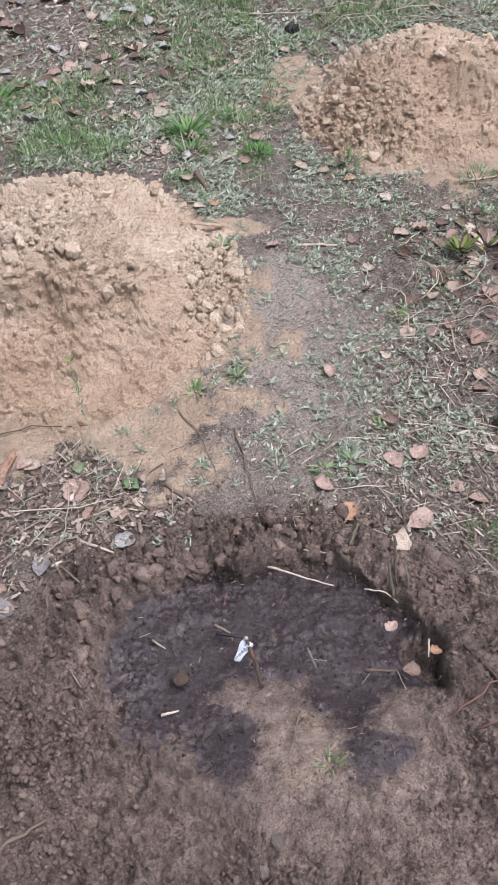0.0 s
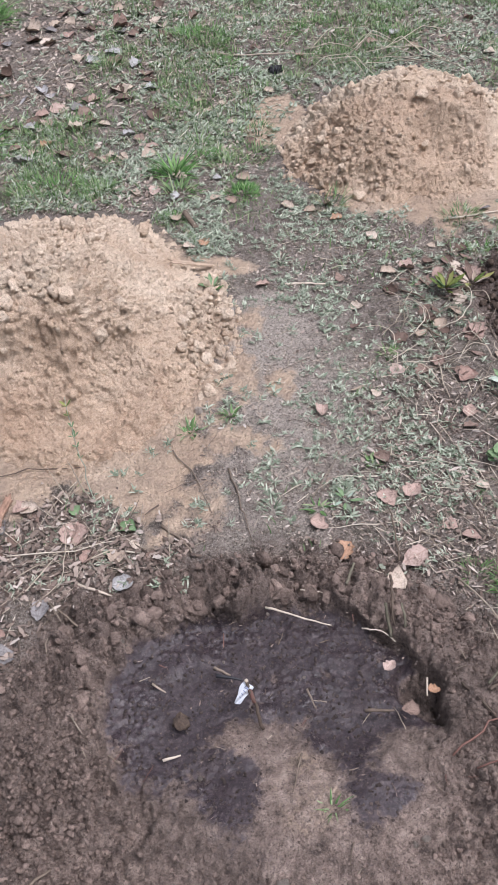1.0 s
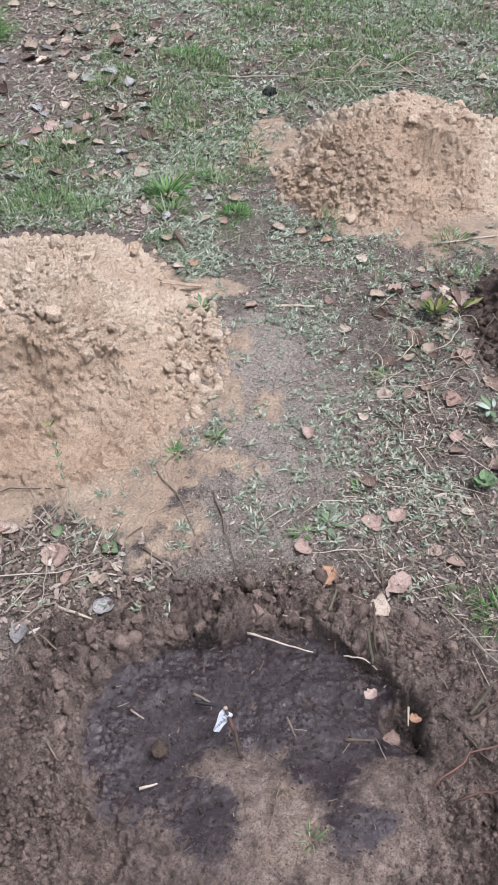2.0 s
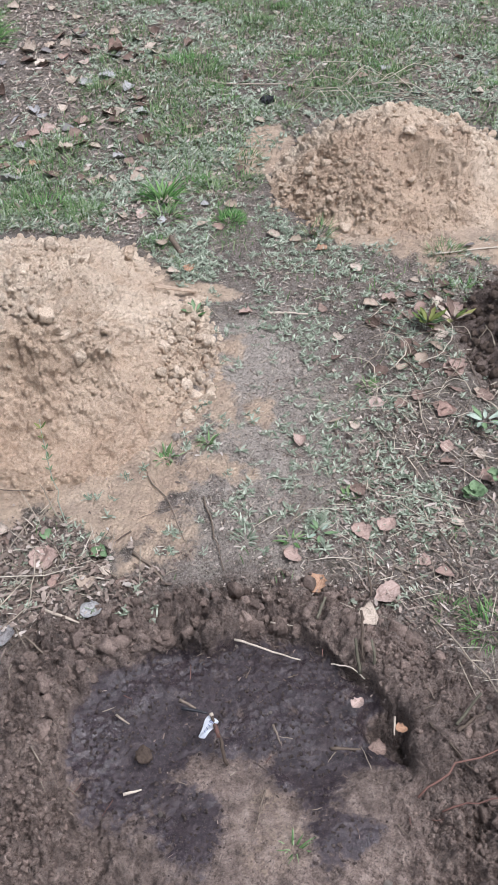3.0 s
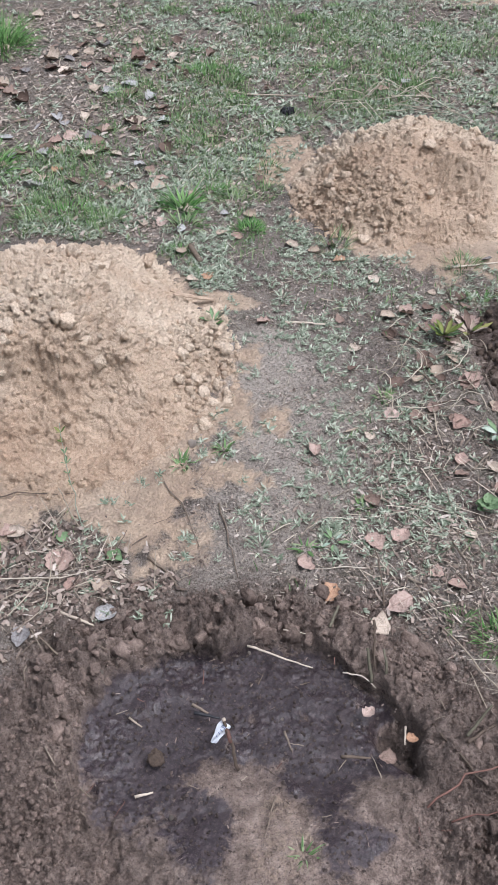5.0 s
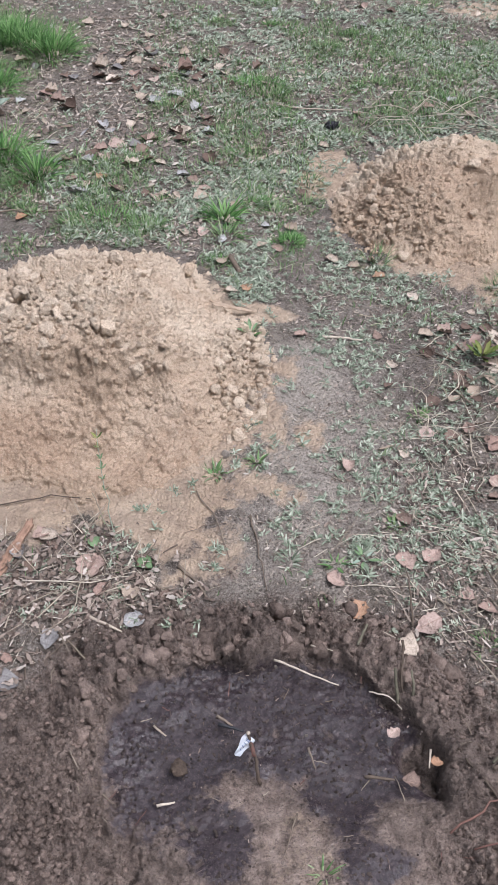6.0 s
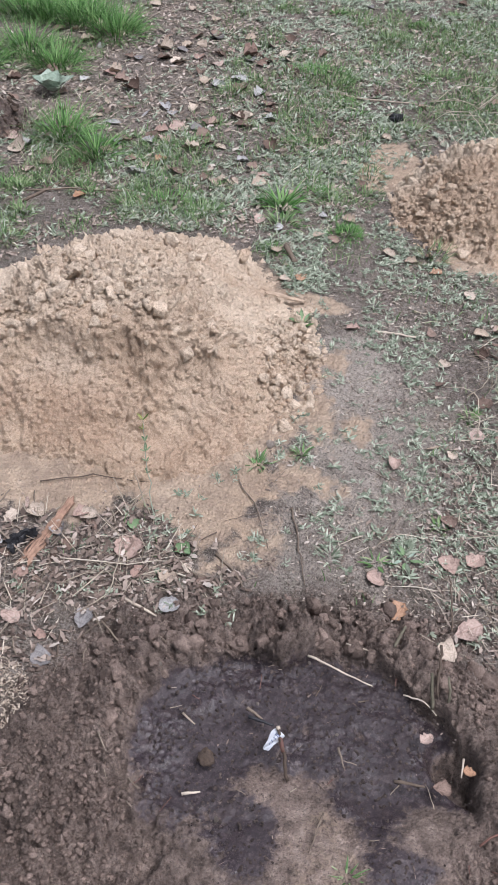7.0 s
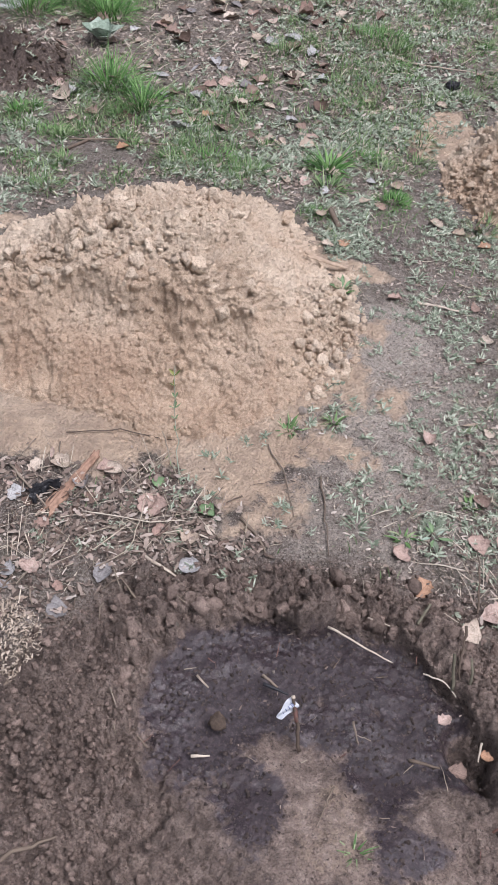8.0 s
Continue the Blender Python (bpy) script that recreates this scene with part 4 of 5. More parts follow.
litter("leaf_crumbs", "small broken bits of brown leaf among the weeds", 713, 22000, (-1.0, 1.3, 1.25, 3.3), dry_density, LITTER, (0.004, 0.018), (0.002, 0.007), (0.5, 1.0, 0.8, 0.3), (1.25, 1.65))
litter("leaf_crumbs", "small broken bits of brown leaf among the grass", 714, 26000, (-2.3, 1.8, 3.2, 6.3), dry_density, LITTER, (0.010, 0.034), (0.006, 0.016), (0.5, 1.0, 0.8, 0.3), (1.2, 1.65))
litter("pit_debris", "tiny pale bits of straw and leaf on wet soil", 715, 800, (-0.5, 0.75, 0.6, 1.35), lambda x, y: 0.10 + 0.25 * zones(x, y)[1], DARK_LITTER, (0.003, 0.016), (0.001, 0.003), (0.6, 1.0, 0.9, 0.4), (1.3, 1.62), 0.002)
litter("leaf_crumbs", "small broken bits of brown leaf behind the sand heap", 716, 9000, (-2.3, -0.3, 2.2, 3.3), dry_density, LITTER, (0.008, 0.03), (0.004, 0.012), (0.5, 1.0, 0.8, 0.3), (1.2, 1.65))
litter("leaf_litter", "thick litter of broken brown leaves along the pit", 717, 4600, (-0.85, -0.05, 1.08, 1.60), lambda x, y: np.clip((0.55 + 0.5 * fbm(x, y, 9, 3, 719)) * (1 - ramp(zones(x, y)[2], 0.2, 0.7)) * (1 - ramp(zones(x, y)[0], 0.05, 0.25)), 0, 1), DARK_LITTER, (0.006, 0.030), (0.003, 0.011), (0.9, 0.55, 1.0, 0.8, 0.25), (1.15, 1.7), 0.010)
litter("leaf_litter", "thick litter of broken brown leaves beside weeds", 718, 3600, (0.36, 1.0, 1.15, 1.95), lambda x, y: (0.35 + 0.5 * fbm(x, y, 9, 3, 721)) * (1 - ramp(zones(x, y)[2], 0.2, 0.7)), DARK_LITTER, (0.006, 0.026), (0.002, 0.008), (0.9, 0.55, 1.0, 0.8, 0.25), (1.15, 1.7), 0.008)
litter("leaf_litter", "pale broken bits of dry leaf along the pit", 719, 2300, (-0.85, -0.08, 1.10, 1.58), lambda x, y: np.clip((0.55 + 0.6 * fbm(x, y, 8, 3, 723)) * (1 - ramp(zones(x, y)[2], 0.2, 0.7)) * (1 - ramp(zones(x, y)[0], 0.1, 0.35)), 0, 1), LITTER, (0.006, 0.032), (0.003, 0.012), (0.9, 0.55, 1.0, 0.8, 0.25), (1.1, 1.7), 0.014)
litter("leaf_litter", "pale broken bits of dry leaf and straw beside weeds", 720, 2400, (0.36, 1.0, 1.15, 2.0), lambda x, y: (0.4 + 0.6 * fbm(x, y, 8, 3, 725)) * (1 - ramp(zones(x, y)[2], 0.2, 0.7)), LITTER, (0.006, 0.030), (0.002, 0.008), (0.9, 0.55, 1.0, 0.8, 0.25), (1.1, 1.7), 0.012)
litter("dry_straw", "tangled dry grass stalks beside the pit", 721, 1500, (-0.85, 1.0, 1.12, 2.1), lambda x, y: (ramp(-x, 0.08, 0.2) * (1 - ramp(y, 1.5, 1.6)) + ramp(x, 0.36, 0.5)) * (1 - ramp(zones(x, y)[2], 0.2, 0.7)) * (1 - ramp(zones(x, y)[0], 0.1, 0.4)), STRAW, (0.03, 0.12), (0.0010, 0.0024), (0.8, 1, 1, 0.9, 0.5), (1.25, 1.60), 0.012)


# ---- fallen leaves ----
def leaf_mesh(seed, shape, curl):
    """A curled dead leaf one unit long, lying along x, with a little thickness."""
    rng = np.random.default_rng(seed)
    u, v = np.meshgrid(np.linspace(0, 1, 13), np.linspace(-1, 1, 7), indexing="ij")
    if shape == "ovate":
        w = 0.40 * np.sin(np.pi * u ** 0.72) ** 0.8
    elif shape == "round":
        w = 0.50 * np.sqrt(np.clip(1 - (2 * u - 0.95) ** 2, 0, 1)) + 0.01
    elif shape == "lobed":
        w = 0.40 * np.sin(np.pi * u ** 0.8) ** 0.7 * (1 + 0.20 * np.sin(u * 19 + seed))
    else:
        w = 0.16 * np.sin(np.pi * u ** 0.9) ** 0.9
    ragged = 1 + 0.45 * fbm(u * 3 + seed, np.sign(v), 2.5, 3, seed) * np.abs(v) ** 2
    x = u + 0.05 * np.abs(v) ** 2 * np.where(shape == "round", -1, 1) + 0.03 * fbm(u, v, 3, 2, seed + 5)
    y = v * w * ragged + 0.05 * rng.uniform(-1, 1) * np.sin(np.pi * u)
    bend = rng.uniform(-0.6, 1.0)
    z = curl * (0.55 * y ** 2 * 2.2 + 0.25 * bend * (u - 0.5) ** 2 + 0.10 * np.abs(y) * rng.uniform(-0.5, 1.5)) + 0.06 * curl * fbm(u, v, 2.5, 3, seed + 9)
    z = z - 0.02 * np.exp(-(v / 0.18) ** 2)
    z = z - z.min()
    top = np.stack([x - 0.5, y, z + 0.012], -1).reshape(-1, 3)
    under = top - np.array([0, 0, 0.012])
    f = grid_faces(13, 7)
    n = len(top)
    i = np.arange(n).reshape(13, 7)
    ring = np.concatenate([i[:, 0], i[-1, 1:], i[-2::-1, -1], i[0, -2:0:-1]])
    wall = np.stack([ring, np.roll(ring, -1), np.roll(ring, -1) + n, ring + n], -1)
    me = mesh_from("leaf", np.concatenate([top, under]), np.concatenate([f[:, ::-1], f + n, wall]), PINK)
    stalk_v, stalk_f = tube([(-0.46, 0, z[0, 3] + 0.01), (-0.62, 0.02, 0.03), (-0.80, rng.uniform(-0.12, 0.12), 0.02)], (0.016, 0.013, 0.011), 4)
    return me, mesh_from("stalk", stalk_v, stalk_f, TWIG)


SHAPES = {kind: [leaf_mesh(800 + 10 * k + len(kind) * 100, kind, c) for k, c in enumerate((0.5, 1.0, 1.5, 0.8))] for kind in ("ovate", "round", "lobed", "narrow")}
LEAF_LABELS = {
    "pinkish_brown_leaf": "dead pinkish-brown leaf lying on the ground", "beige_leaf": "pale beige dry leaf lying on the ground",
    "orange_brown_leaf": "orange-brown curled autumn leaf lying on the ground", "grey_leaf": "faded grey leaf lying on the ground",
    "dark_brown_leaf": "dark brown withered leaf lying on the ground", "fresh_green_leaf": "fresh green fallen leaf lying on the ground"}
leaf_rng = random.Random(5)


def lying(x, y, turn, size, lift=0.002, tilt=0.0, span_m=0.02):
    """A pose on the ground there, leaning with the slope."""
    z0 = [float(top_z(x + a, y + b)) for a, b in ((0, 0), (span_m, 0), (-span_m, 0), (0, span_m), (0, -span_m))]
    up = Vector(((z0[2] - z0[1]) / (2 * span_m), (z0[4] - z0[3]) / (2 * span_m), 1))
    up.x, up.y = max(-0.3, min(0.3, up.x)) + leaf_rng.uniform(-tilt, tilt), max(-0.3, min(0.3, up.y)) + leaf_rng.uniform(-tilt, tilt)
    q = Vector((0, 0, 1)).rotation_difference(up.normalized()).to_matrix().to_4x4()
    z = 0.5 * max(z0) + 0.5 * sum(z0) / 5
    return Matrix.Translation((x, y, z + lift)) @ q @ pose(0, 0, 0, 0, 0, turn) @ Matrix.Scale(size, 4)


def leaf(x, y, size, material, kind="ovate", turn=None, stalk=True, tilt=0.12):
    me, stem = leaf_rng.choice(SHAPES[kind])
    ob = new("fallen_leaf", me)
    ob.matrix_basis = lying(x, y, leaf_rng.uniform(0, 360) if turn is None else turn, 0.88 * size, 0.003, tilt)
    ob.material_slots[0].link = "OBJECT"
    ob.material_slots[0].material = material
    if stalk:
        part("stalk", stem, ob)
    return tagged(ob, LEAF_LABELS[material.name], "leaf", group="fallen leaves")


# the leaves that can be told apart, by colour: x, y, length
for x, y, s in [(0.27, 1.86, 0.055), (0.41, 1.55, 0.065), (0.475, 1.57, 0.062), (0.46, 1.37, 0.075), (0.24, 1.48, 0.055), (0.68, 1.98, 0.07),
                (0.74, 2.17, 0.08), (0.77, 2.46, 0.075), (0.66, 1.84, 0.055), (0.11, 2.44, 0.05), (0.0, 2.97, 0.055), (-0.33, 3.40, 0.06), (-0.31, 1.39, 0.05), (0.55, 1.46, 0.045)]:
    leaf(x, y, s, PINK, leaf_rng.choice(("ovate", "lobed", "ovate")))
leaf(-0.35, 1.46, 0.075, PINK, "round", 80)
for x, y, s in [(0.65, 1.58, 0.045), (0.58, 2.17, 0.045), (0.48, 2.70, 0.055), (-0.06, 2.99, 0.05), (0.51, 2.48, 0.06), (0.28, 2.88, 0.05), (0.20, 2.91, 0.06),
                (0.74, 1.81, 0.05), (-0.47, 1.53, 0.055), (-0.14, 2.67, 0.05), (0.04, 3.12, 0.06)]:
    leaf(x, y, s, BEIGE)
leaf(0.41, 1.30, 0.055, BEIGE, "round", 10, False, 0.02)
leaf(0.405, 1.0, 0.042, BROWN, "ovate", 170, False, 0.02)
leaf(0.37, 1.10, 0.036, PINK, "lobed", 40, False, 0.05)
for x, y, s in [(0.30, 1.40, 0.06), (-0.09, 2.69, 0.055), (0.455, 1.045, 0.03), (0.37, 2.82, 0.05), (-0.77, 3.46, 0.06), (-1.0, 3.10, 0.06)]:
    leaf(x, y, s, ORANGE, "lobed")
leaf(0.56, 2.01, 0.055, BROWN, "ovate", 30, False, 0.05)
for x, y, s in [(-0.22, 1.32, 0.06), (-0.40, 1.25, 0.065), (-0.58, 4.59, 0.09), (-0.68, 4.24, 0.09), (-0.59, 4.34, 0.10), (-0.86, 3.60, 0.07), (-0.99, 3.57, 0.07),
                (-1.16, 4.55, 0.08), (-0.96, 4.70, 0.08), (-0.85, 4.60, 0.07), (-0.47, 4.19, 0.085), (-0.68, 3.77, 0.075), (-0.83, 3.92, 0.07)]:
    leaf(x, y, s, GREY)
for x, y, s in [(-0.74, 3.98, 0.075), (-0.81, 3.40, 0.06), (-0.48, 3.95, 0.07), (-0.87, 5.15, 0.07), (-1.26, 5.33, 0.08), (-0.85, 5.48, 0.07), (-1.03, 5.30, 0.07), (-0.36, 3.04, 0.055), (-0.55, 3.62, 0.06)]:
    leaf(x, y, s, BEIGE)
for x, y, s in [(-0.83, 3.72, 0.075), (-0.79, 3.63, 0.075), (-1.22, 3.33, 0.075), (-1.24, 4.32, 0.08), (-0.51, 3.31, 0.06), (-0.89, 3.43, 0.06), (-0.56, 1.22, 0.06), (-1.44, 3.53, 0.10), (-0.49, 1.53, 0.05), (-1.27, 3.27, 0.07)]:
    leaf(x, y, s, PINK)
leaf(-0.22, 1.47, 0.045, GREEN_LEAF, "round", 5)
leaf(-0.36, 1.53, 0.035, GREEN_LEAF, "round", 120)


def leaf_fall(count, box, mats, low, high, seed, stalk):
    rng = random.Random(seed)
    done = 0
    while done < count:
        x, y = rng.uniform(box[0], box[1]), rng.uniform(box[2], box[3])
        if on_pile(np.array(x), np.array(y)) or zones(np.array(x), np.array(y))[2] > 0.3 or rng.random() < 0.6 * float(bare(np.array(x), np.array(y))):
            continue
        leaf(x, y, rng.uniform(low, high), rng.choice(mats), rng.choice(("ovate", "ovate", "lobed", "narrow", "round")), None, stalk, 0.3)
        done += 1


leaf_fall(105, (-1.7, -0.3, 3.3, 5.0), (GREY, PINK, BROWN, BROWN, BEIGE, BROWN), 0.05, 0.10, 1, False)
leaf_fall(34, (-0.7, -0.12, 1.12, 1.55), (PINK, BROWN, BEIGE, BROWN, GREY), 0.03, 0.055, 2, True)
leaf_fall(30, (0.35, 0.95, 1.2, 2.7), (PINK, BROWN, BEIGE, BROWN), 0.03, 0.06, 3, True)
leaf_fall(26, (0.60, 0.98, 1.95, 2.55), (PINK, BROWN, BEIGE, BROWN), 0.038, 0.062, 5, True)
leaf_fall(85, (-0.6, 1.7, 2.8, 6.0), (GREY, PINK, BEIGE, BROWN, BEIGE), 0.035, 0.07, 4, False)


# ---- twigs, stalks and bark ----
def rod(name, label, category, points, thick, material, steps=9, jitter=0.003, taper=0.5, sides=6, seed=0, lift=0.006, group=""):
    """A stick that lies on the ground along points (x, y) or (x, y, height above it)."""
    pts = [(p[0], p[1], float(top_z(p[0], p[1], False)) + lift + (p[2] if len(p) > 2 else 0)) for p in points]
    line = bent(pts, steps, min(jitter, 0.012 * math.dist(pts[0], pts[-1])), seed)
    floor = top_z(line[:, 0], line[:, 1]) + 0.3 * thick
    line[:, 2] = np.maximum(line[:, 2], floor) if lift < 0.01 else line[:, 2]
    line[1:-1, 2] = 0.25 * line[:-2, 2] + 0.5 * line[1:-1, 2] + 0.25 * line[2:, 2]
    v, f = tube(line, np.linspace(1, taper, steps) * thick / 2, sides, 0.15, seed)
    return tagged(new(name, mesh_from(name, v, f, material)), label, category, group=group)


def twig(points, thick=0.005, material=None, label="thin grey-brown twig lying on the soil", seed=0, **more):
    return rod("twig", label, "twig", points, thick, material or TWIG, seed=seed, group="twigs", **more)


PEELED = "pale stripped stick lying on the soil"
twig([(0.11, 1.25), (0.18, 1.225), (0.255, 1.20)], 0.006, PALE_WOOD, "long pale stick lying on wet pit soil", 1)
twig([(-0.32, 1.31), (-0.24, 1.285)], 0.009, PALE_WOOD, PEELED, 2, steps=5)
twig([(-0.13, 1.07), (-0.10, 1.05)], 0.006, PALE_WOOD, PEELED, 3, steps=4)
twig([(-0.095, 0.905), (-0.06, 0.915)], 0.007, PALE_WOOD, PEELED, 4, steps=4)
twig([(0.0, 1.105), (0.035, 1.085)], 0.008, TWIG, "split grey twig on wet pit soil", 5, steps=5)
twig([(0.005, 1.085), (0.06, 1.075)], 0.010, BLACK, "charred black twig on wet pit soil", 6, steps=6)
twig([(-0.14, 1.48), (-0.09, 1.44), (-0.05, 1.39)], 0.009, seed=7)
twig([(-0.22, 1.45), (-0.17, 1.40), (-0.12, 1.36)], 0.006, seed=8)
twig([(0.02, 1.66), (0.055, 1.53), (0.08, 1.43)], 0.005, seed=9)
twig([(-0.13, 1.73), (-0.06, 1.63), (-0.02, 1.52)], 0.004, seed=10)
twig([(0.47, 0.90), (0.55, 0.95, 0.02), (0.72, 1.0, 0.06)], 0.005, RED_TWIG, "reddish-brown twig arching over loose soil", 11, lift=0.012)
twig([(0.51, 0.87), (0.60, 0.885, 0.015), (0.72, 0.88, 0.03)], 0.004, RED_TWIG, "reddish-brown twig arching over loose soil", 12, lift=0.012)
twig([(0.385, 1.27, 0.01), (0.385, 1.22, 0.01), (0.39, 1.17)], 0.007, seed=13, lift=0.015)
twig([(0.49, 1.08), (0.55, 0.99), (0.58, 0.95)], 0.006, seed=14)
twig([(0.18, 0.915), (0.16, 0.835)], 0.004, seed=15)
twig([(0.195, 1.05), (0.21, 1.01)], 0.006, seed=16, steps=5)
twig([(0.32, 1.19), (0.36, 1.18, 0.01), (0.39, 1.155)], 0.004, PALE_WOOD, PEELED, 17)
twig([(0.19, 1.295), (0.24, 1.285)], 0.004, PALE_WOOD, PEELED, 18, steps=5)
twig([(0.31, 1.0), (0.37, 1.0)], 0.008, seed=19, steps=5)
twig([(0.445, 1.07, 0.0), (0.44, 1.03, 0.0)], 0.006, PALE_WOOD, PEELED, 20, steps=5)
twig([(-0.16, 4.27), (0.02, 4.23), (0.18, 4.21), (0.36, 4.18)], 0.009, PALE_WOOD, "long bleached stick lying in short grass", 21)
twig([(0.18, 2.44), (0.31, 2.43)], 0.010, PALE_WOOD, "pale flat stick lying among low weeds", 22)
twig([(0.76, 2.78), (0.98, 2.81), (1.1, 2.84)], 0.007, STRAW, "long dry stalk lying beside the sand", 23)
twig([(0.42, 1.36), (0.415, 1.46, 0.02), (0.41, 1.53)], 0.005, seed=24, lift=0.012)
twig([(0.48, 1.44), (0.525, 1.42)], 0.005, STRAW, "short dry stalk on the ground", 25)
twig([(0.23, 1.55), (0.27, 1.62, 0.02), (0.31, 1.70, 0.01)], 0.003, STRAW, "dry grass stalk leaning over weeds", 26, lift=0.012)
twig([(-0.36, 1.32), (-0.36, 1.42, 0.01), (-0.37, 1.48, 0.01)], 0.003, STRAW, "dry grass stalk on leaf litter", 27, lift=0.012)
twig([(-0.48, 1.32), (-0.38, 1.39, 0.01), (-0.26, 1.46)], 0.003, STRAW, "dry grass stalk on leaf litter", 28, lift=0.012)
twig([(-0.50, 1.39), (-0.36, 1.40, 0.01), (-0.25, 1.43)], 0.0035, STRAW, "dry grass stalk on leaf litter", 29, lift=0.012)
twig([(-0.72, 1.47), (-0.62, 1.40, 0.01), (-0.56, 1.36)], 0.007, seed=30)
twig([(-0.62, 1.60), (-0.50, 1.66), (-0.36, 1.68)], 0.004, seed=31)
twig([(-1.20, 3.02), (-1.09, 3.26), (-1.0, 3.50)], 0.013, seed=32, label="crooked grey branch lying in the grass", jitter=0.008)
twig([(-1.22, 3.10), (-1.0, 3.16), (-0.80, 3.18)], 0.008, seed=33, jitter=0.008)
twig([(-0.78, 3.14), (-0.75, 3.08), (-0.71, 3.0)], 0.014, seed=34, label="short dark stick lying in the grass")
twig([(-0.56, 3.38), (-0.50, 3.48)], 0.006, seed=35)
twig([(-0.165, 2.88), (-0.12, 2.78)], 0.022, seed=36, label="short thick piece of grey-brown branch", steps=6, jitter=0.002, taper=0.85, sides=8)
twig([(0.60, 1.55), (0.64, 1.40, 0.03), (0.62, 1.22, 0.01)], 0.004, seed=37, lift=0.012)
twig([(0.55, 1.30), (0.64, 1.14, 0.01), (0.70, 1.06)], 0.004, STRAW, "dry stalk lying across the soil", 38, lift=0.012)
twig([(-0.10, 1.395), (-0.03, 1.435)], 0.003, STRAW, "short dry stalk on the ground", 39)
twig([(-0.38, 0.62), (-0.32, 0.66), (-0.28, 0.70)], 0.010, seed=40, label="grey stick lying on loose soil")
twig([(-0.28, 0.98), (-0.25, 0.94)], 0.004, seed=41, steps=4)
twig([(-0.21, 0.92), (-0.18, 0.90)], 0.005, seed=42, steps=4)
twig([(0.56, 1.02), (0.60, 1.06), (0.63, 1.08)], 0.008, seed=43, label="mossy grey-green stick on the soil")

MOSSY = "short mossy grey-green stub standing in the pit's rim"
twig([(0.380, 1.165), (0.376, 1.190, 0.025), (0.370, 1.215, 0.045)], 0.008, MOSS_WOOD, MOSSY, 44, lift=0.012, taper=0.8)
twig([(0.410, 1.160), (0.408, 1.185, 0.025), (0.404, 1.210, 0.05)], 0.007, MOSS_WOOD, MOSSY, 45, lift=0.012, taper=0.7)
twig([(0.293, 1.280), (0.302, 1.300, 0.02), (0.312, 1.320, 0.04)], 0.007, MOSS_WOOD, MOSSY, 46, lift=0.012, taper=0.8)
twig([(0.560, 1.035), (0.585, 1.060, 0.03), (0.612, 1.085, 0.06)], 0.007, MOSS_WOOD, MOSSY, 47, lift=0.012, taper=0.7)
tangle = random.Random(91)
for k in range(26):
    x, y, a = tangle.uniform(0.46, 0.80), tangle.uniform(1.95, 2.30), tangle.uniform(-0.6, 2.4)
    n = tangle.uniform(0.07, 0.17)
    twig([(x, y), (x + 0.35 * n * math.cos(a), y + 0.35 * n * math.sin(a), tangle.uniform(0.015, 0.05)), (x + 0.7 * n * math.cos(a + 0.4), y + 0.7 * n * math.sin(a + 0.4), tangle.uniform(0.01, 0.04)), (x + n * math.cos(a + 0.7), y + n * math.sin(a + 0.7))],
         tangle.uniform(0.002, 0.0036), STRAW, "curled dry grass stem in a loose tangle", 1800 + k, lift=0.012)


def twig_fall(count, box, seed, mats, low, high, thick):
    rng = random.Random(seed)
    for k in range(count):
        x, y = rng.uniform(box[0], box[1]), rng.uniform(box[2], box[3])
        if on_pile(np.array(x), np.array(y)):
            continue
        a, n = rng.uniform(0, 6.283), rng.uniform(low, high)
        m = rng.choice(mats)
        twig([(x, y), (x + 0.5 * n * math.cos(a), y + 0.5 * n * math.sin(a)), (x + n * math.cos(a + 0.06), y + n * math.sin(a + 0.06))], rng.uniform(*thick), m,
             "dry bleached stalk lying on the ground" if m is STRAW else "thin grey-brown twig lying on the soil", 1000 + seed + k, steps=6)


twig_fall(46, (0.38, 0.95, 1.2, 2.6), 50, (STRAW, STRAW, TWIG), 0.05, 0.17, (0.002, 0.0045))
twig_fall(40, (-0.7, -0.12, 1.1, 1.56), 150, (STRAW, TWIG, TWIG), 0.03, 0.11, (0.002, 0.005))
twig_fall(20, (-0.25, 0.5, 0.85, 1.24), 250, (TWIG, TWIG, RED_TWIG), 0.012, 0.04, (0.0015, 0.003))
twig_fall(40, (-1.8, 1.6, 3.0, 5.8), 350, (STRAW, TWIG, STRAW), 0.06, 0.22, (0.003, 0.006))
twig_fall(26, (0.6, 1.0, 1.9, 2.6), 650, (STRAW, TWIG, TWIG), 0.08, 0.22, (0.003, 0.006))
twig_fall(26, (-0.1, 0.6, 1.45, 3.0), 450, (STRAW, STRAW, TWIG), 0.04, 0.11, (0.0015, 0.0035))
twig_fall(18, (-0.5, 0.75, 0.62, 1.2), 550, (TWIG, TWIG, STRAW), 0.012, 0.05, (0.0015, 0.003))
straw_rng = random.Random(77)
for k in range(22):
    x, y, a = straw_rng.uniform(0.30, 0.80), straw_rng.uniform(4.02, 4.25), straw_rng.uniform(-0.5, 0.9)
    n = straw_rng.uniform(0.12, 0.36)
    twig([(x, y), (x + 0.5 * n * math.cos(a), y + 0.5 * n * math.sin(a), straw_rng.uniform(0, 0.07)), (x + n * math.cos(a - 0.4), y + n * math.sin(a - 0.4), straw_rng.uniform(0, 0.05))], 0.004, STRAW,
         "dry grass stalk behind the sand heap", 1700 + k, lift=0.012)


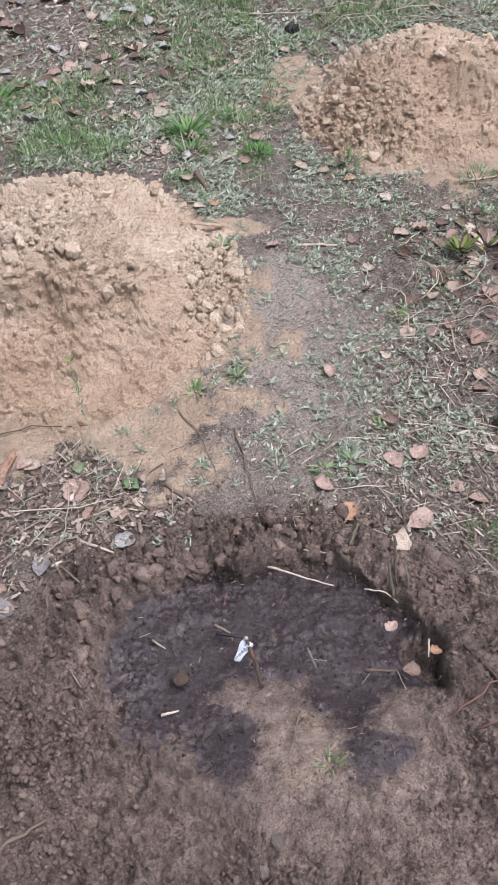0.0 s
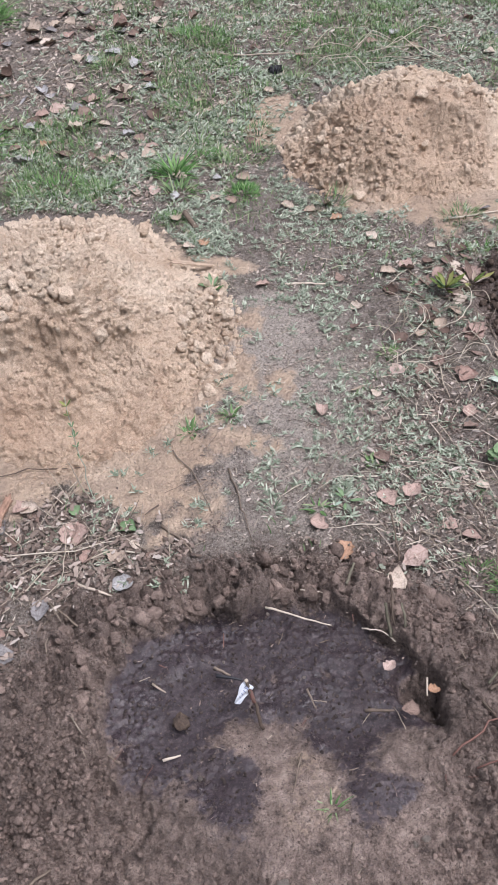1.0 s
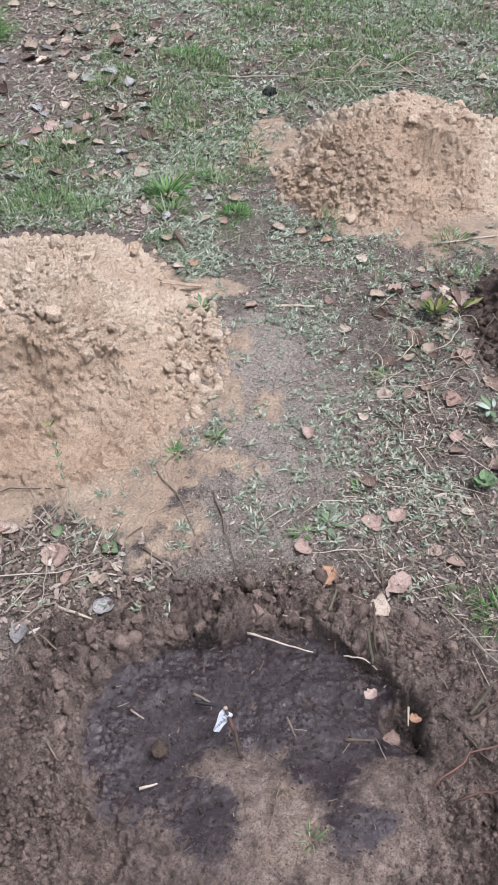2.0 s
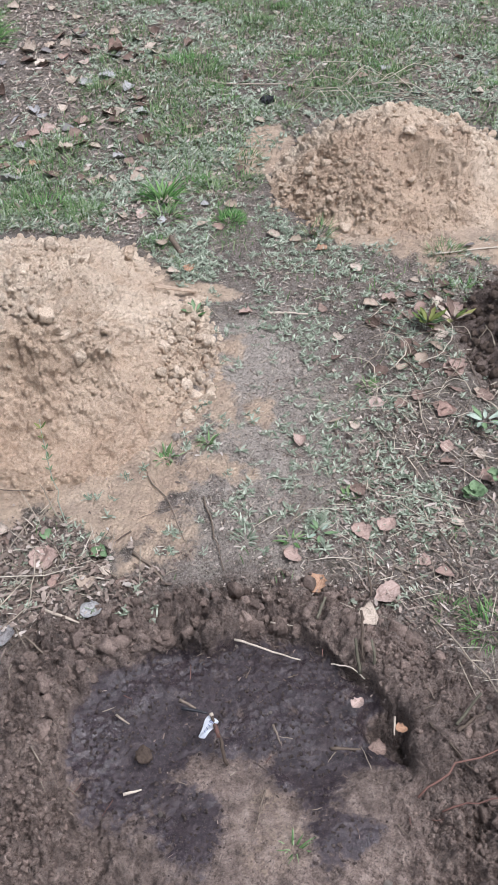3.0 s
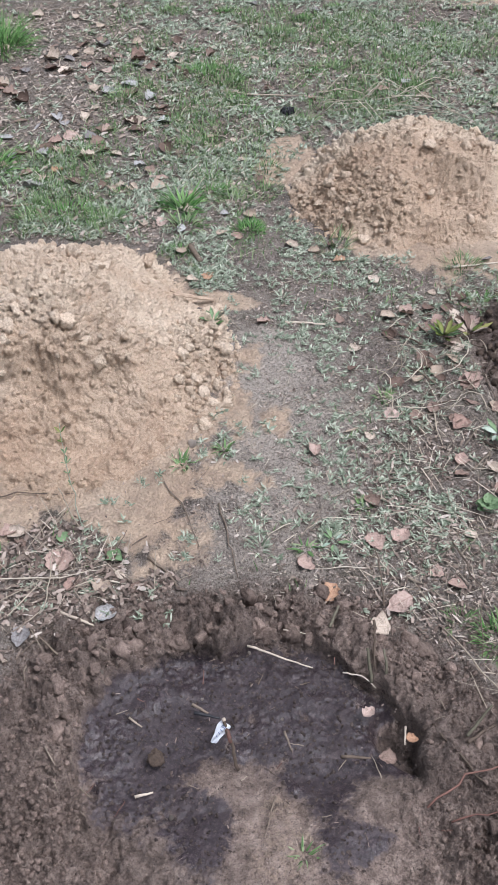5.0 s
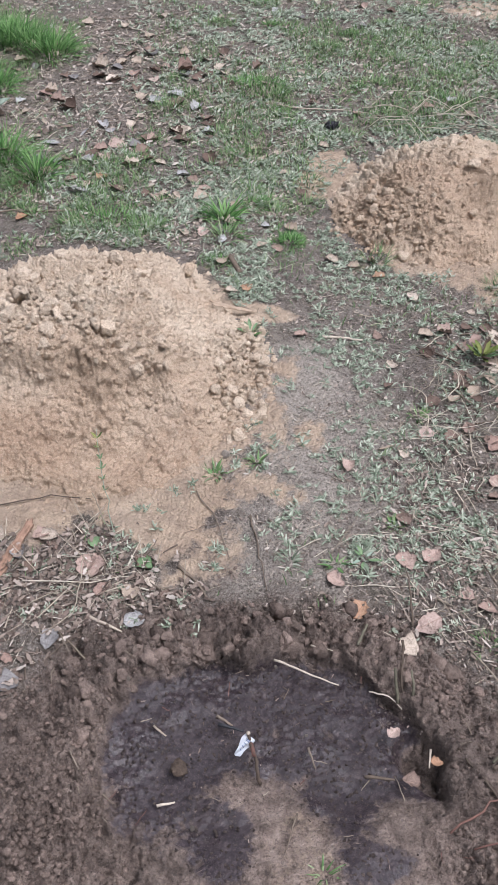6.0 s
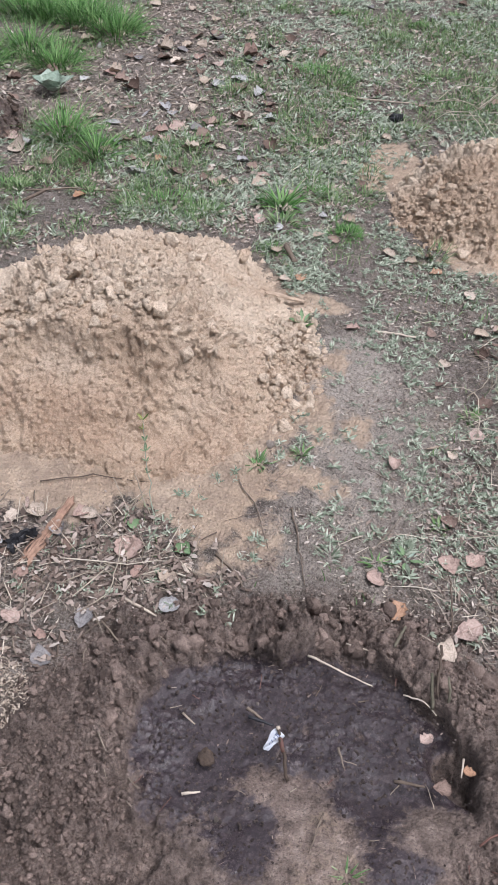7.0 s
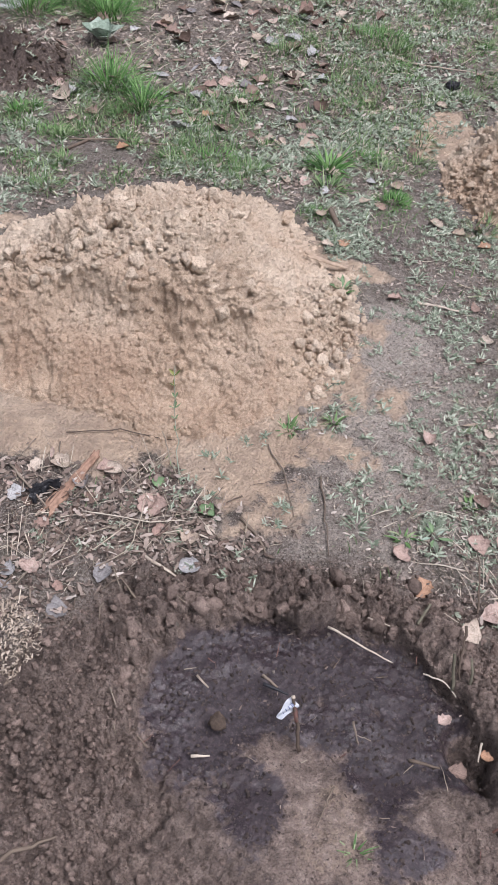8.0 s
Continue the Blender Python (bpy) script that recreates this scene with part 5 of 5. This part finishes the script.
def slab(name, label, category, a, b, width, thick, arch, material, lift, seed, ragged=0.5):
    """A split piece of wood or bark from a to b, arched across, with torn ends and lengthwise ridges."""
    a, b = Vector((*a, float(top_z(*a)))), Vector((*b, float(top_z(*b))))
    nu, nv = 33, 13
    u, v = np.meshgrid(np.linspace(0, 1, nu), np.linspace(-1, 1, nv), indexing="ij")
    along = b - a
    side = Vector((0, 0, 1)).cross(along).normalized()
    w = 0.5 * width * (1 + ragged * fbm(u * 3, np.sign(v), 1.6, 3, seed)) * (1 - 0.35 * ragged * u)
    torn = u + ragged * 0.12 * fbm(v * 1.5, u * 0 + np.round(u), 2.0, 3, seed + 3) * (2 * np.abs(u - 0.5)) ** 2
    top = np.array(a)[None, None] + torn[..., None] * np.array(along) + (v * w + 0.15 * width * ragged * fbm(u, u * 0, 2.5, 2, seed + 7))[..., None] * np.array(side)
    top[..., 2] += lift + arch * (1 - v ** 2) + ragged * 0.9 * thick * fbm(u * 0.8, v * 5, 2.0, 3, seed + 1) + ragged * 0.5 * thick * fbm(u * 4, v * 2, 2, 2, seed + 2)
    t = top.reshape(-1, 3)
    n = len(t)
    f = grid_faces(nu, nv)
    i = np.arange(n).reshape(nu, nv)
    ring = np.concatenate([i[:, 0], i[-1, 1:], i[-2::-1, -1], i[0, -2:0:-1]])
    wall = np.stack([ring, np.roll(ring, -1), np.roll(ring, -1) + n, ring + n], -1)
    me = mesh_from(name, np.concatenate([t, t - np.array([0, 0, thick])]), np.concatenate([f[:, ::-1], f + n, wall]), material, False)
    return tagged(new(name, me), label, category)


slab("bark_piece", "split piece of orange-brown bark on leaf litter", "bark", (-0.575, 1.365), (-0.525, 1.555), 0.030, 0.006, 0.008, BARK, 0.012, 5, 0.8)
slab("wood_splinter", "pale flat wood splinter on the sand's foot", "wood", (-0.18, 2.50), (-0.06, 2.545), 0.020, 0.004, 0.002, OLD_WOOD, 0.012, 6, 0.8)
slab("black_scrap", "shiny black scrap lying on leaf litter", "scrap", (-0.635, 1.40), (-0.575, 1.445), 0.045, 0.006, 0.014, BLACK, 0.008, 7, 1.3)
slab("black_scrap", "small black scrap lying in short grass", "scrap", (0.15, 4.02), (0.20, 4.04), 0.045, 0.006, 0.02, BLACK, 0.01, 8, 1.3)


# ---- grass tufts and single plants ----
def tuft(x, y, blades, length, width, material, label, radius, seed, spread_deg=55):
    rng = np.random.default_rng(seed)
    r, a = radius * np.sqrt(rng.uniform(0, 1, blades)), rng.uniform(0, 6.283, blades)
    bx, by = x + r * np.cos(a), y + r * np.sin(a)
    base = np.stack([bx, by, top_z(bx, by, False) - 0.004], -1)
    v, f = strips(base, a + rng.normal(0, 0.5, blades), length * rng.uniform(0.45, 1.1, blades), width * rng.uniform(0.6, 1.2, blades),
                  radians(spread_deg) * (0.15 + 0.85 * r / radius) * rng.uniform(0.5, 1.2, blades), rng.uniform(0.3, 1.4, blades), (0.7, 1.0, 0.95, 0.7, 0.4, 0.06), 0.15)
    return tagged(new("grass_tuft", mesh_from("grass_tuft", v, f, material)), label, "grass tuft", group="grass tufts")


THICK = "thick tuft of long bright green grass"
for k, (x, y, r, n) in enumerate([(-1.64, 5.04, 0.14, 420), (-1.35, 4.84, 0.12, 380), (-1.53, 4.36, 0.10, 330), (-1.80, 5.05, 0.14, 420), (-1.98, 5.12, 0.13, 380), (-1.50, 4.98, 0.10, 300),
                                  (-1.24, 3.60, 0.09, 280), (-1.04, 3.45, 0.06, 160), (-1.75, 4.55, 0.13, 320), (-1.92, 4.30, 0.12, 260)]):
    tuft(x, y, n, 0.19, 0.0042, BRIGHT, THICK, r, 900 + k, 72)
SMALL = "small green grass tuft on bare earth"
for k, (x, y, r, n, s) in enumerate([(-0.66, 3.09, 0.09, 130, 0.07), (-0.50, 3.06, 0.06, 90, 0.06), (0.12, 5.03, 0.09, 220, 0.08), (-0.28, 4.47, 0.12, 200, 0.06), (-0.13, 4.35, 0.10, 160, 0.06),
                                     (0.36, 4.55, 0.09, 140, 0.06), (0.71, 4.38, 0.08, 100, 0.06), (-0.03, 3.22, 0.06, 80, 0.06), (0.09, 3.50, 0.06, 90, 0.05), (0.68, 1.28, 0.05, 120, 0.05),
                                     (0.59, 1.33, 0.03, 50, 0.035), (0.80, 2.80, 0.06, 100, 0.05), (0.82, 2.57, 0.05, 60, 0.05), (-1.17, 2.76, 0.06, 110, 0.06), (0.35, 2.92, 0.05, 60, 0.08), (-0.19, 4.45, 0.14, 220, 0.07), (-0.60, 4.17, 0.08, 130, 0.07), (-0.66, 3.59, 0.09, 130, 0.06), (-0.21, 3.71, 0.09, 120, 0.05)]):
    tuft(x, y, n, s, 0.0032, GRASS if k % 3 else BRIGHT, SMALL, r, 930 + k)
tuft_rng = random.Random(31)
for k in range(110):
    x, y = (tuft_rng.uniform(-1.5, 1.7), tuft_rng.uniform(3.0, 5.9)) if k < 80 else (tuft_rng.uniform(-1.6, 0.1), tuft_rng.uniform(2.8, 3.6))
    if not on_pile(np.array(x), np.array(y)) and (x > -0.75 or y < 3.7):
        tuft(x, y, tuft_rng.randint(40, 120), tuft_rng.uniform(0.035, 0.06), 0.0036, (GRASS, BRIGHT, GRASS)[k % 3], SMALL, tuft_rng.uniform(0.03, 0.08), 2000 + k, 75)
tuft(-0.22, 3.17, 70, 0.12, 0.0085, BRIGHT, "leafy green grass plant with broad drooping blades", 0.035, 960, 80)
tuft(0.236, 0.80, 22, 0.034, 0.004, GRASS, "small grey-green weed tuft in the pit's front", 0.014, 963, 95)
tuft(-0.09, 1.80, 34, 0.05, 0.006, GRASS, "small dark green weed at the sand's foot", 0.02, 964, 95)
tuft(-0.20, 3.04, 60, 0.08, 0.006, GRASS, "low green grass plant beside the sand heap", 0.05, 961, 80)
tuft(0.88, 5.52, 320, 0.06, 0.003, LITTER, "brown withered tuft beside the far sand", 0.09, 962, 70)
for k, (x, y) in enumerate([(0.17, 2.58), (-0.05, 2.42), (0.39, 2.22), (0.47, 2.09), (0.75, 1.92), (0.02, 1.86), (0.30, 1.56), (0.24, 1.53), (0.13, 1.53), (0.39, 1.66), (0.84, 1.95)]):
    tuft(x, y, 26, 0.042, 0.0065, (WEED, GRASS)[k % 2], "small leafy weed rosette on trodden ground", 0.014, 970 + k, 95)


def leafy_plant(name, label, x, y, leaves, length, material, kind, seed, rise, stem=0.0):
    """A low plant whose leaves are parts; rise: how steeply they stand, in degrees."""
    rng = random.Random(seed)
    z = float(top_z(x, y, False))
    root = new(name)
    root.matrix_basis = Matrix.Translation((x, y, z))
    for k in range(leaves):
        me, stem_me = rng.choice(SHAPES[kind])
        n = length * rng.uniform(0.6, 1.15)
        m = pose(0, 0, 0.006 + stem * rng.random(), 0, 0, 360 * k / leaves + rng.uniform(-25, 25)) @ pose(0, 0, 0, 0, -rng.uniform(0.4, 1.0) * rise, 0) @ Matrix.Translation((0.55 * n + 0.008, 0, 0)) @ Matrix.Scale(n, 4)
        ob = part("leaf", me, root, m=m)
        ob.material_slots[0].link = "OBJECT"
        ob.material_slots[0].material = material if not isinstance(material, tuple) else rng.choice(material)
    return tagged(root, label, "plant")


leafy_plant("mullein_rosette", "pale grey-green felted leaf rosette beside grass", -1.43, 4.03, 9, 0.105, MULLEIN, "ovate", 11, 50)
leafy_plant("broadleaf_weed", "yellow-green withering broad-leaved weed by a soil heap", 0.68, 2.37, 24, 0.055, (YELLOW_LEAF, YELLOW_LEAF, GREEN_LEAF, BROWN), "narrow", 12, 55)
leafy_plant("broadleaf_weed", "yellow-green withering broad-leaved weed by a soil heap", 0.765, 2.40, 12, 0.06, (YELLOW_LEAF, YELLOW_LEAF, BEIGE, BROWN), "narrow", 13, 45)
leafy_plant("clover_plant", "small plant with round fresh green leaves", 0.70, 1.66, 8, 0.032, GREEN_LEAF, "round", 14, 40, 0.02)
leafy_plant("clover_plant", "small plant with round fresh green leaves", 0.77, 1.71, 6, 0.03, GREEN_LEAF, "round", 15, 40, 0.02)
leafy_plant("dandelion_rosette", "flat green leaf rosette on trodden ground", 0.78, 1.93, 9, 0.055, (MULLEIN, GREEN_LEAF), "narrow", 16, 25)
leafy_plant("dandelion_rosette", "flat green leaf rosette on trodden ground", 0.31, 1.545, 7, 0.034, (WEED, MULLEIN, GREEN_LEAF), "narrow", 17, 15)
leafy_plant("dandelion_rosette", "small green leaf rosette at the sand's foot", -0.05, 2.42, 8, 0.05, GREEN_LEAF, "narrow", 18, 45)


def seedling(x, y):
    z = float(top_z(x, y, False))
    root = new("weed_seedling")
    root.matrix_basis = Matrix.Translation((x, y, z))
    line = bent([(0, 0, 0), (-0.012, 0.035, 0.09), (-0.03, 0.075, 0.18), (-0.035, 0.11, 0.27)], 12, 0.0015, 3)
    v, f = tube(line, np.linspace(0.0016, 0.0008, 12), 5)
    part("stem", mesh_from("stem", v, f, WEED), root)
    v, f = tube(bent([(0.0, 0.0, 0), (-0.03, 0.02, 0.07), (-0.05, 0.04, 0.12)], 8, 0.002, 4), np.linspace(0.002, 0.0012, 8), 5)
    part("dry_stem", mesh_from("dry_stem", v, f, STRAW), root, "dry brown stem")
    rng = random.Random(4)
    for k in range(18):
        p = line[min(11, 5 + k // 3)]
        n = 0.022 * rng.uniform(0.6, 1.1)
        ob = part("leaf", SHAPES["narrow"][k % 4][0], root, m=Matrix.Translation(p) @ pose(0, 0, 0, 0, 0, 137 * k) @ pose(0, 0, 0, 0, -45, 0) @ Matrix.Translation((0.5 * n, 0, 0)) @ Matrix.Scale(n, 4))
        ob.material_slots[0].link = "OBJECT"
        ob.material_slots[0].material = YELLOW_LEAF if k > 11 else GREEN_LEAF
    return tagged(root, "slender green weed standing at the sand's foot", "plant")


seedling(-0.315, 1.555)


# ---- the planting label ----
def planting_label(base, tip):
    root = new("planted_cutting")
    z = float(top_z(*base))
    root.matrix_basis = Matrix.Translation((*base, z))
    d = Vector((tip[0] - base[0], tip[1] - base[1], tip[2] - z))
    line = bent([(0, 0, -0.02), tuple(d * 0.35), tuple(d * 0.7), tuple(d)], 12, 0.0012, 8)
    v, f = tube(line, np.linspace(0.0038, 0.003, 12), 8, 0.1)
    part("stem", mesh_from("stem", v, f, TWIG), root, "grey-brown cutting stem")
    v, f = tube([tuple(d * k) for k in (0.50, 0.6, 0.72, 0.80)], (0.004, 0.0047, 0.0047, 0.004), 8, 0.08)
    part("wrap", mesh_from("wrap", v, f, RED_TWIG), root, "rust-brown bark sleeve")
    v, f = tube([tuple(d * k) for k in (0.965, 1.0, 1.04)], (0.0036, 0.0044, 0.0034), 8)
    part("cut_end", mesh_from("cut_end", v, f, PALE_WOOD), root, "pale cut end")
    # a strip of film tied near the top, hanging down to one side
    u, w = np.meshgrid(np.linspace(0, 1, 15), np.linspace(-1, 1, 7), indexing="ij")
    half = 0.0115 + 0.0015 * np.sin(u * 7) - 0.005 * u ** 4
    fold = 0.005 * np.sin(w * 3 + u * 5) + 0.003 * fbm(u, w, 3, 2, 55)
    x = d.x + 0.006 - 0.027 * u + 0.75 * w * half + 0.4 * fold
    y = d.y - 0.004 - 0.031 * u - 0.45 * w * half - 0.4 * fold + 0.003 * w * u
    zz = d.z - 0.006 - 0.022 * u ** 1.3 - 0.45 * w * half + fold
    t = np.stack([x, y, zz], -1).reshape(-1, 3)
    n, ff = len(t), grid_faces(15, 7)
    me = mesh_from("tag", np.concatenate([t, t - np.array([0, 0, 0.0006])]), np.concatenate([ff, ff[:, ::-1] + n]), PLASTIC)
    tag = part("tag", me, root, "crumpled white plastic tag")
    ink = plant_material("faded_ink", [(0.1, (0.10, 0.13, 0.28)), (0.9, (0.16, 0.20, 0.36))], 0.5, 0)
    for k in range(5):
        uu = 0.22 + 0.13 * k
        i = int(uu * 14)
        p = t.reshape(15, 7, 3)[i, 2:5] + np.array([0, 0, 0.0012])
        v, f = tube(p, (0.0009, 0.0009, 0.0009), 4)
        part("mark", mesh_from("mark", v, f, ink), tag)
    return tagged(root, "planted cutting with a white plastic tag in the wet pit", "cutting")


planting_label((0.103, 0.978), (0.072, 1.045, 0.05))


# ---- sawdust, pebbles ----
def sawdust():
    rng = np.random.default_rng(61)
    n = 1700
    r, a = 0.13 * np.sqrt(rng.uniform(0, 1, n)), rng.uniform(0, 6.283, n)
    x, y = -0.575 + r * np.cos(a), 1.02 + 0.85 * r * np.sin(a)
    base = np.stack([x, y, top_z(x, y) + 0.015 * (1 - r / 0.13) + rng.uniform(0, 0.006, n)], -1)
    v, f = strips(base, rng.uniform(0, 6.283, n), rng.uniform(0.003, 0.011, n), rng.uniform(0.0015, 0.004, n), rng.uniform(1.0, 1.7, n), rng.uniform(-0.6, 0.9, n), (0.7, 1, 0.9, 0.5), 0.4)
    return tagged(new("wood_shavings", mesh_from("wood_shavings", v, f, SAWDUST)), "small heap of pale wood shavings on soil", "wood shavings", kind="stuff")


sawdust()
clod_at = new("soil_clod", mesh_from("soil_clod", BIG_SHAPES[3][0] * 0.019, BIG_SHAPES[3][1], DARK_CLOD))
clod_at.matrix_basis = Matrix.Translation((-0.06, 0.985, float(top_z(-0.06, 0.985)) + 0.008))
tagged(clod_at, "rounded dark clod on the wet pit floor", "soil clod", group="clods of dug soil")
PEBBLES = [mesh_from("pebble", v * 0.5, f, STONE) for v, f in [ball(60 + k, 2, 0.25, 0.6) for k in range(5)]]


def pebble(x, y, size, k):
    ob = new("pebble", PEBBLES[k % 5])
    ob.matrix_basis = Matrix.Translation((x, y, float(top_z(x, y)) + 0.15 * size)) @ pose(0, 0, 0, 0, 0, 71 * k) @ Matrix.Scale(size, 4)
    return tagged(ob, "small pale pebble lying on the ground", "pebble", group="pebbles")


for k, (x, y, s) in enumerate([(-0.07, 1.88, 0.028), (0.10, 3.30, 0.035), (0.13, 3.36, 0.03), (0.05, 3.75, 0.04), (0.19, 1.08, 0.008), (0.115, 1.235, 0.010), (0.115, 0.625, 0.032), (0.14, 0.67, 0.03), (0.40, 0.75, 0.016),
                               (0.56, 0.855, 0.009), (-0.02, 0.87, 0.012), (0.38, 0.74, 0.013), (0.02, 1.12, 0.008), (0.62, 1.12, 0.012), (0.64, 1.09, 0.015), (-0.20, 1.16, 0.012), (-0.12, 1.345, 0.022), (0.25, 1.90, 0.012)]):
    pebble(x, y, s, k)


# ---- the whitewashed tree ----
def whitewash():
    m, t, b, link = blank("whitewashed_bark")
    space = t.nodes.new("ShaderNodeTexCoord").outputs["Object"]
    n, big = tex(t, 45, 6, 0.7, space), tex(t, 9, 4, 0.6, space)
    c = mixed(t, span(t, n, 0.56, 0.70), (0.78, 0.78, 0.77), (0.34, 0.31, 0.28))
    c = mixed(t, span(t, big, 0.45, 0.75, 0, 0.4), c, (0.64, 0.63, 0.60))
    link(c, b.inputs["Base Color"])
    b.inputs["Roughness"].default_value = 0.9
    bumped(t, b, n, 1.0, 0.02)
    return m


def tree(x, y):
    root = new("tree")
    root.matrix_basis = Matrix.Translation((x, y, float(top_z(x, y)) - 0.03))
    line = np.array([(0, 0, 0), (0.02, 0, 0.12), (0.09, 0, 0.45), (0.17, 0.01, 0.8), (0.25, 0.02, 1.15)])
    v, f = tube(bent(line, 24, 0.003, 2), np.interp(np.linspace(0, 1, 24), (0, 0.1, 0.3, 1), (0.165, 0.138, 0.128, 0.115)), 24, 0.035, 3)
    part("painted_trunk", mesh_from("painted_trunk", v, f, whitewash()), root, "whitewashed lower trunk with rough bark")
    bark = TWIG
    up = bent([(0.25, 0.02, 1.13), (0.33, 0.03, 1.6), (0.36, 0.0, 2.2), (0.33, 0.05, 2.9)], 18, 0.01, 4)
    v, f = tube(up, np.linspace(0.113, 0.05, 18), 16, 0.05, 5)
    part("upper_trunk", mesh_from("upper_trunk", v, f, bark), root)
    rng = random.Random(9)
    for k in range(7):
        p = up[6 + k]
        a = 2.4 * k + rng.uniform(-0.3, 0.3)
        reach, rise = rng.uniform(0.5, 0.8), rng.uniform(0.5, 0.9)
        q = [tuple(p), tuple(p + np.array([0.5 * reach * math.cos(a), 0.5 * reach * math.sin(a), 0.4 * rise])), tuple(p + np.array([reach * math.cos(a), reach * math.sin(a), rise]))]
        v, f = tube(bent(q, 10, 0.02, 70 + k), np.linspace(0.032, 0.008, 10), 8, 0.06, k)
        part("limb", mesh_from("limb", v, f, bark), root)
    return tagged(root, "old fruit tree with a whitewashed trunk standing in grass", "tree")


tree(-2.09, 4.42)
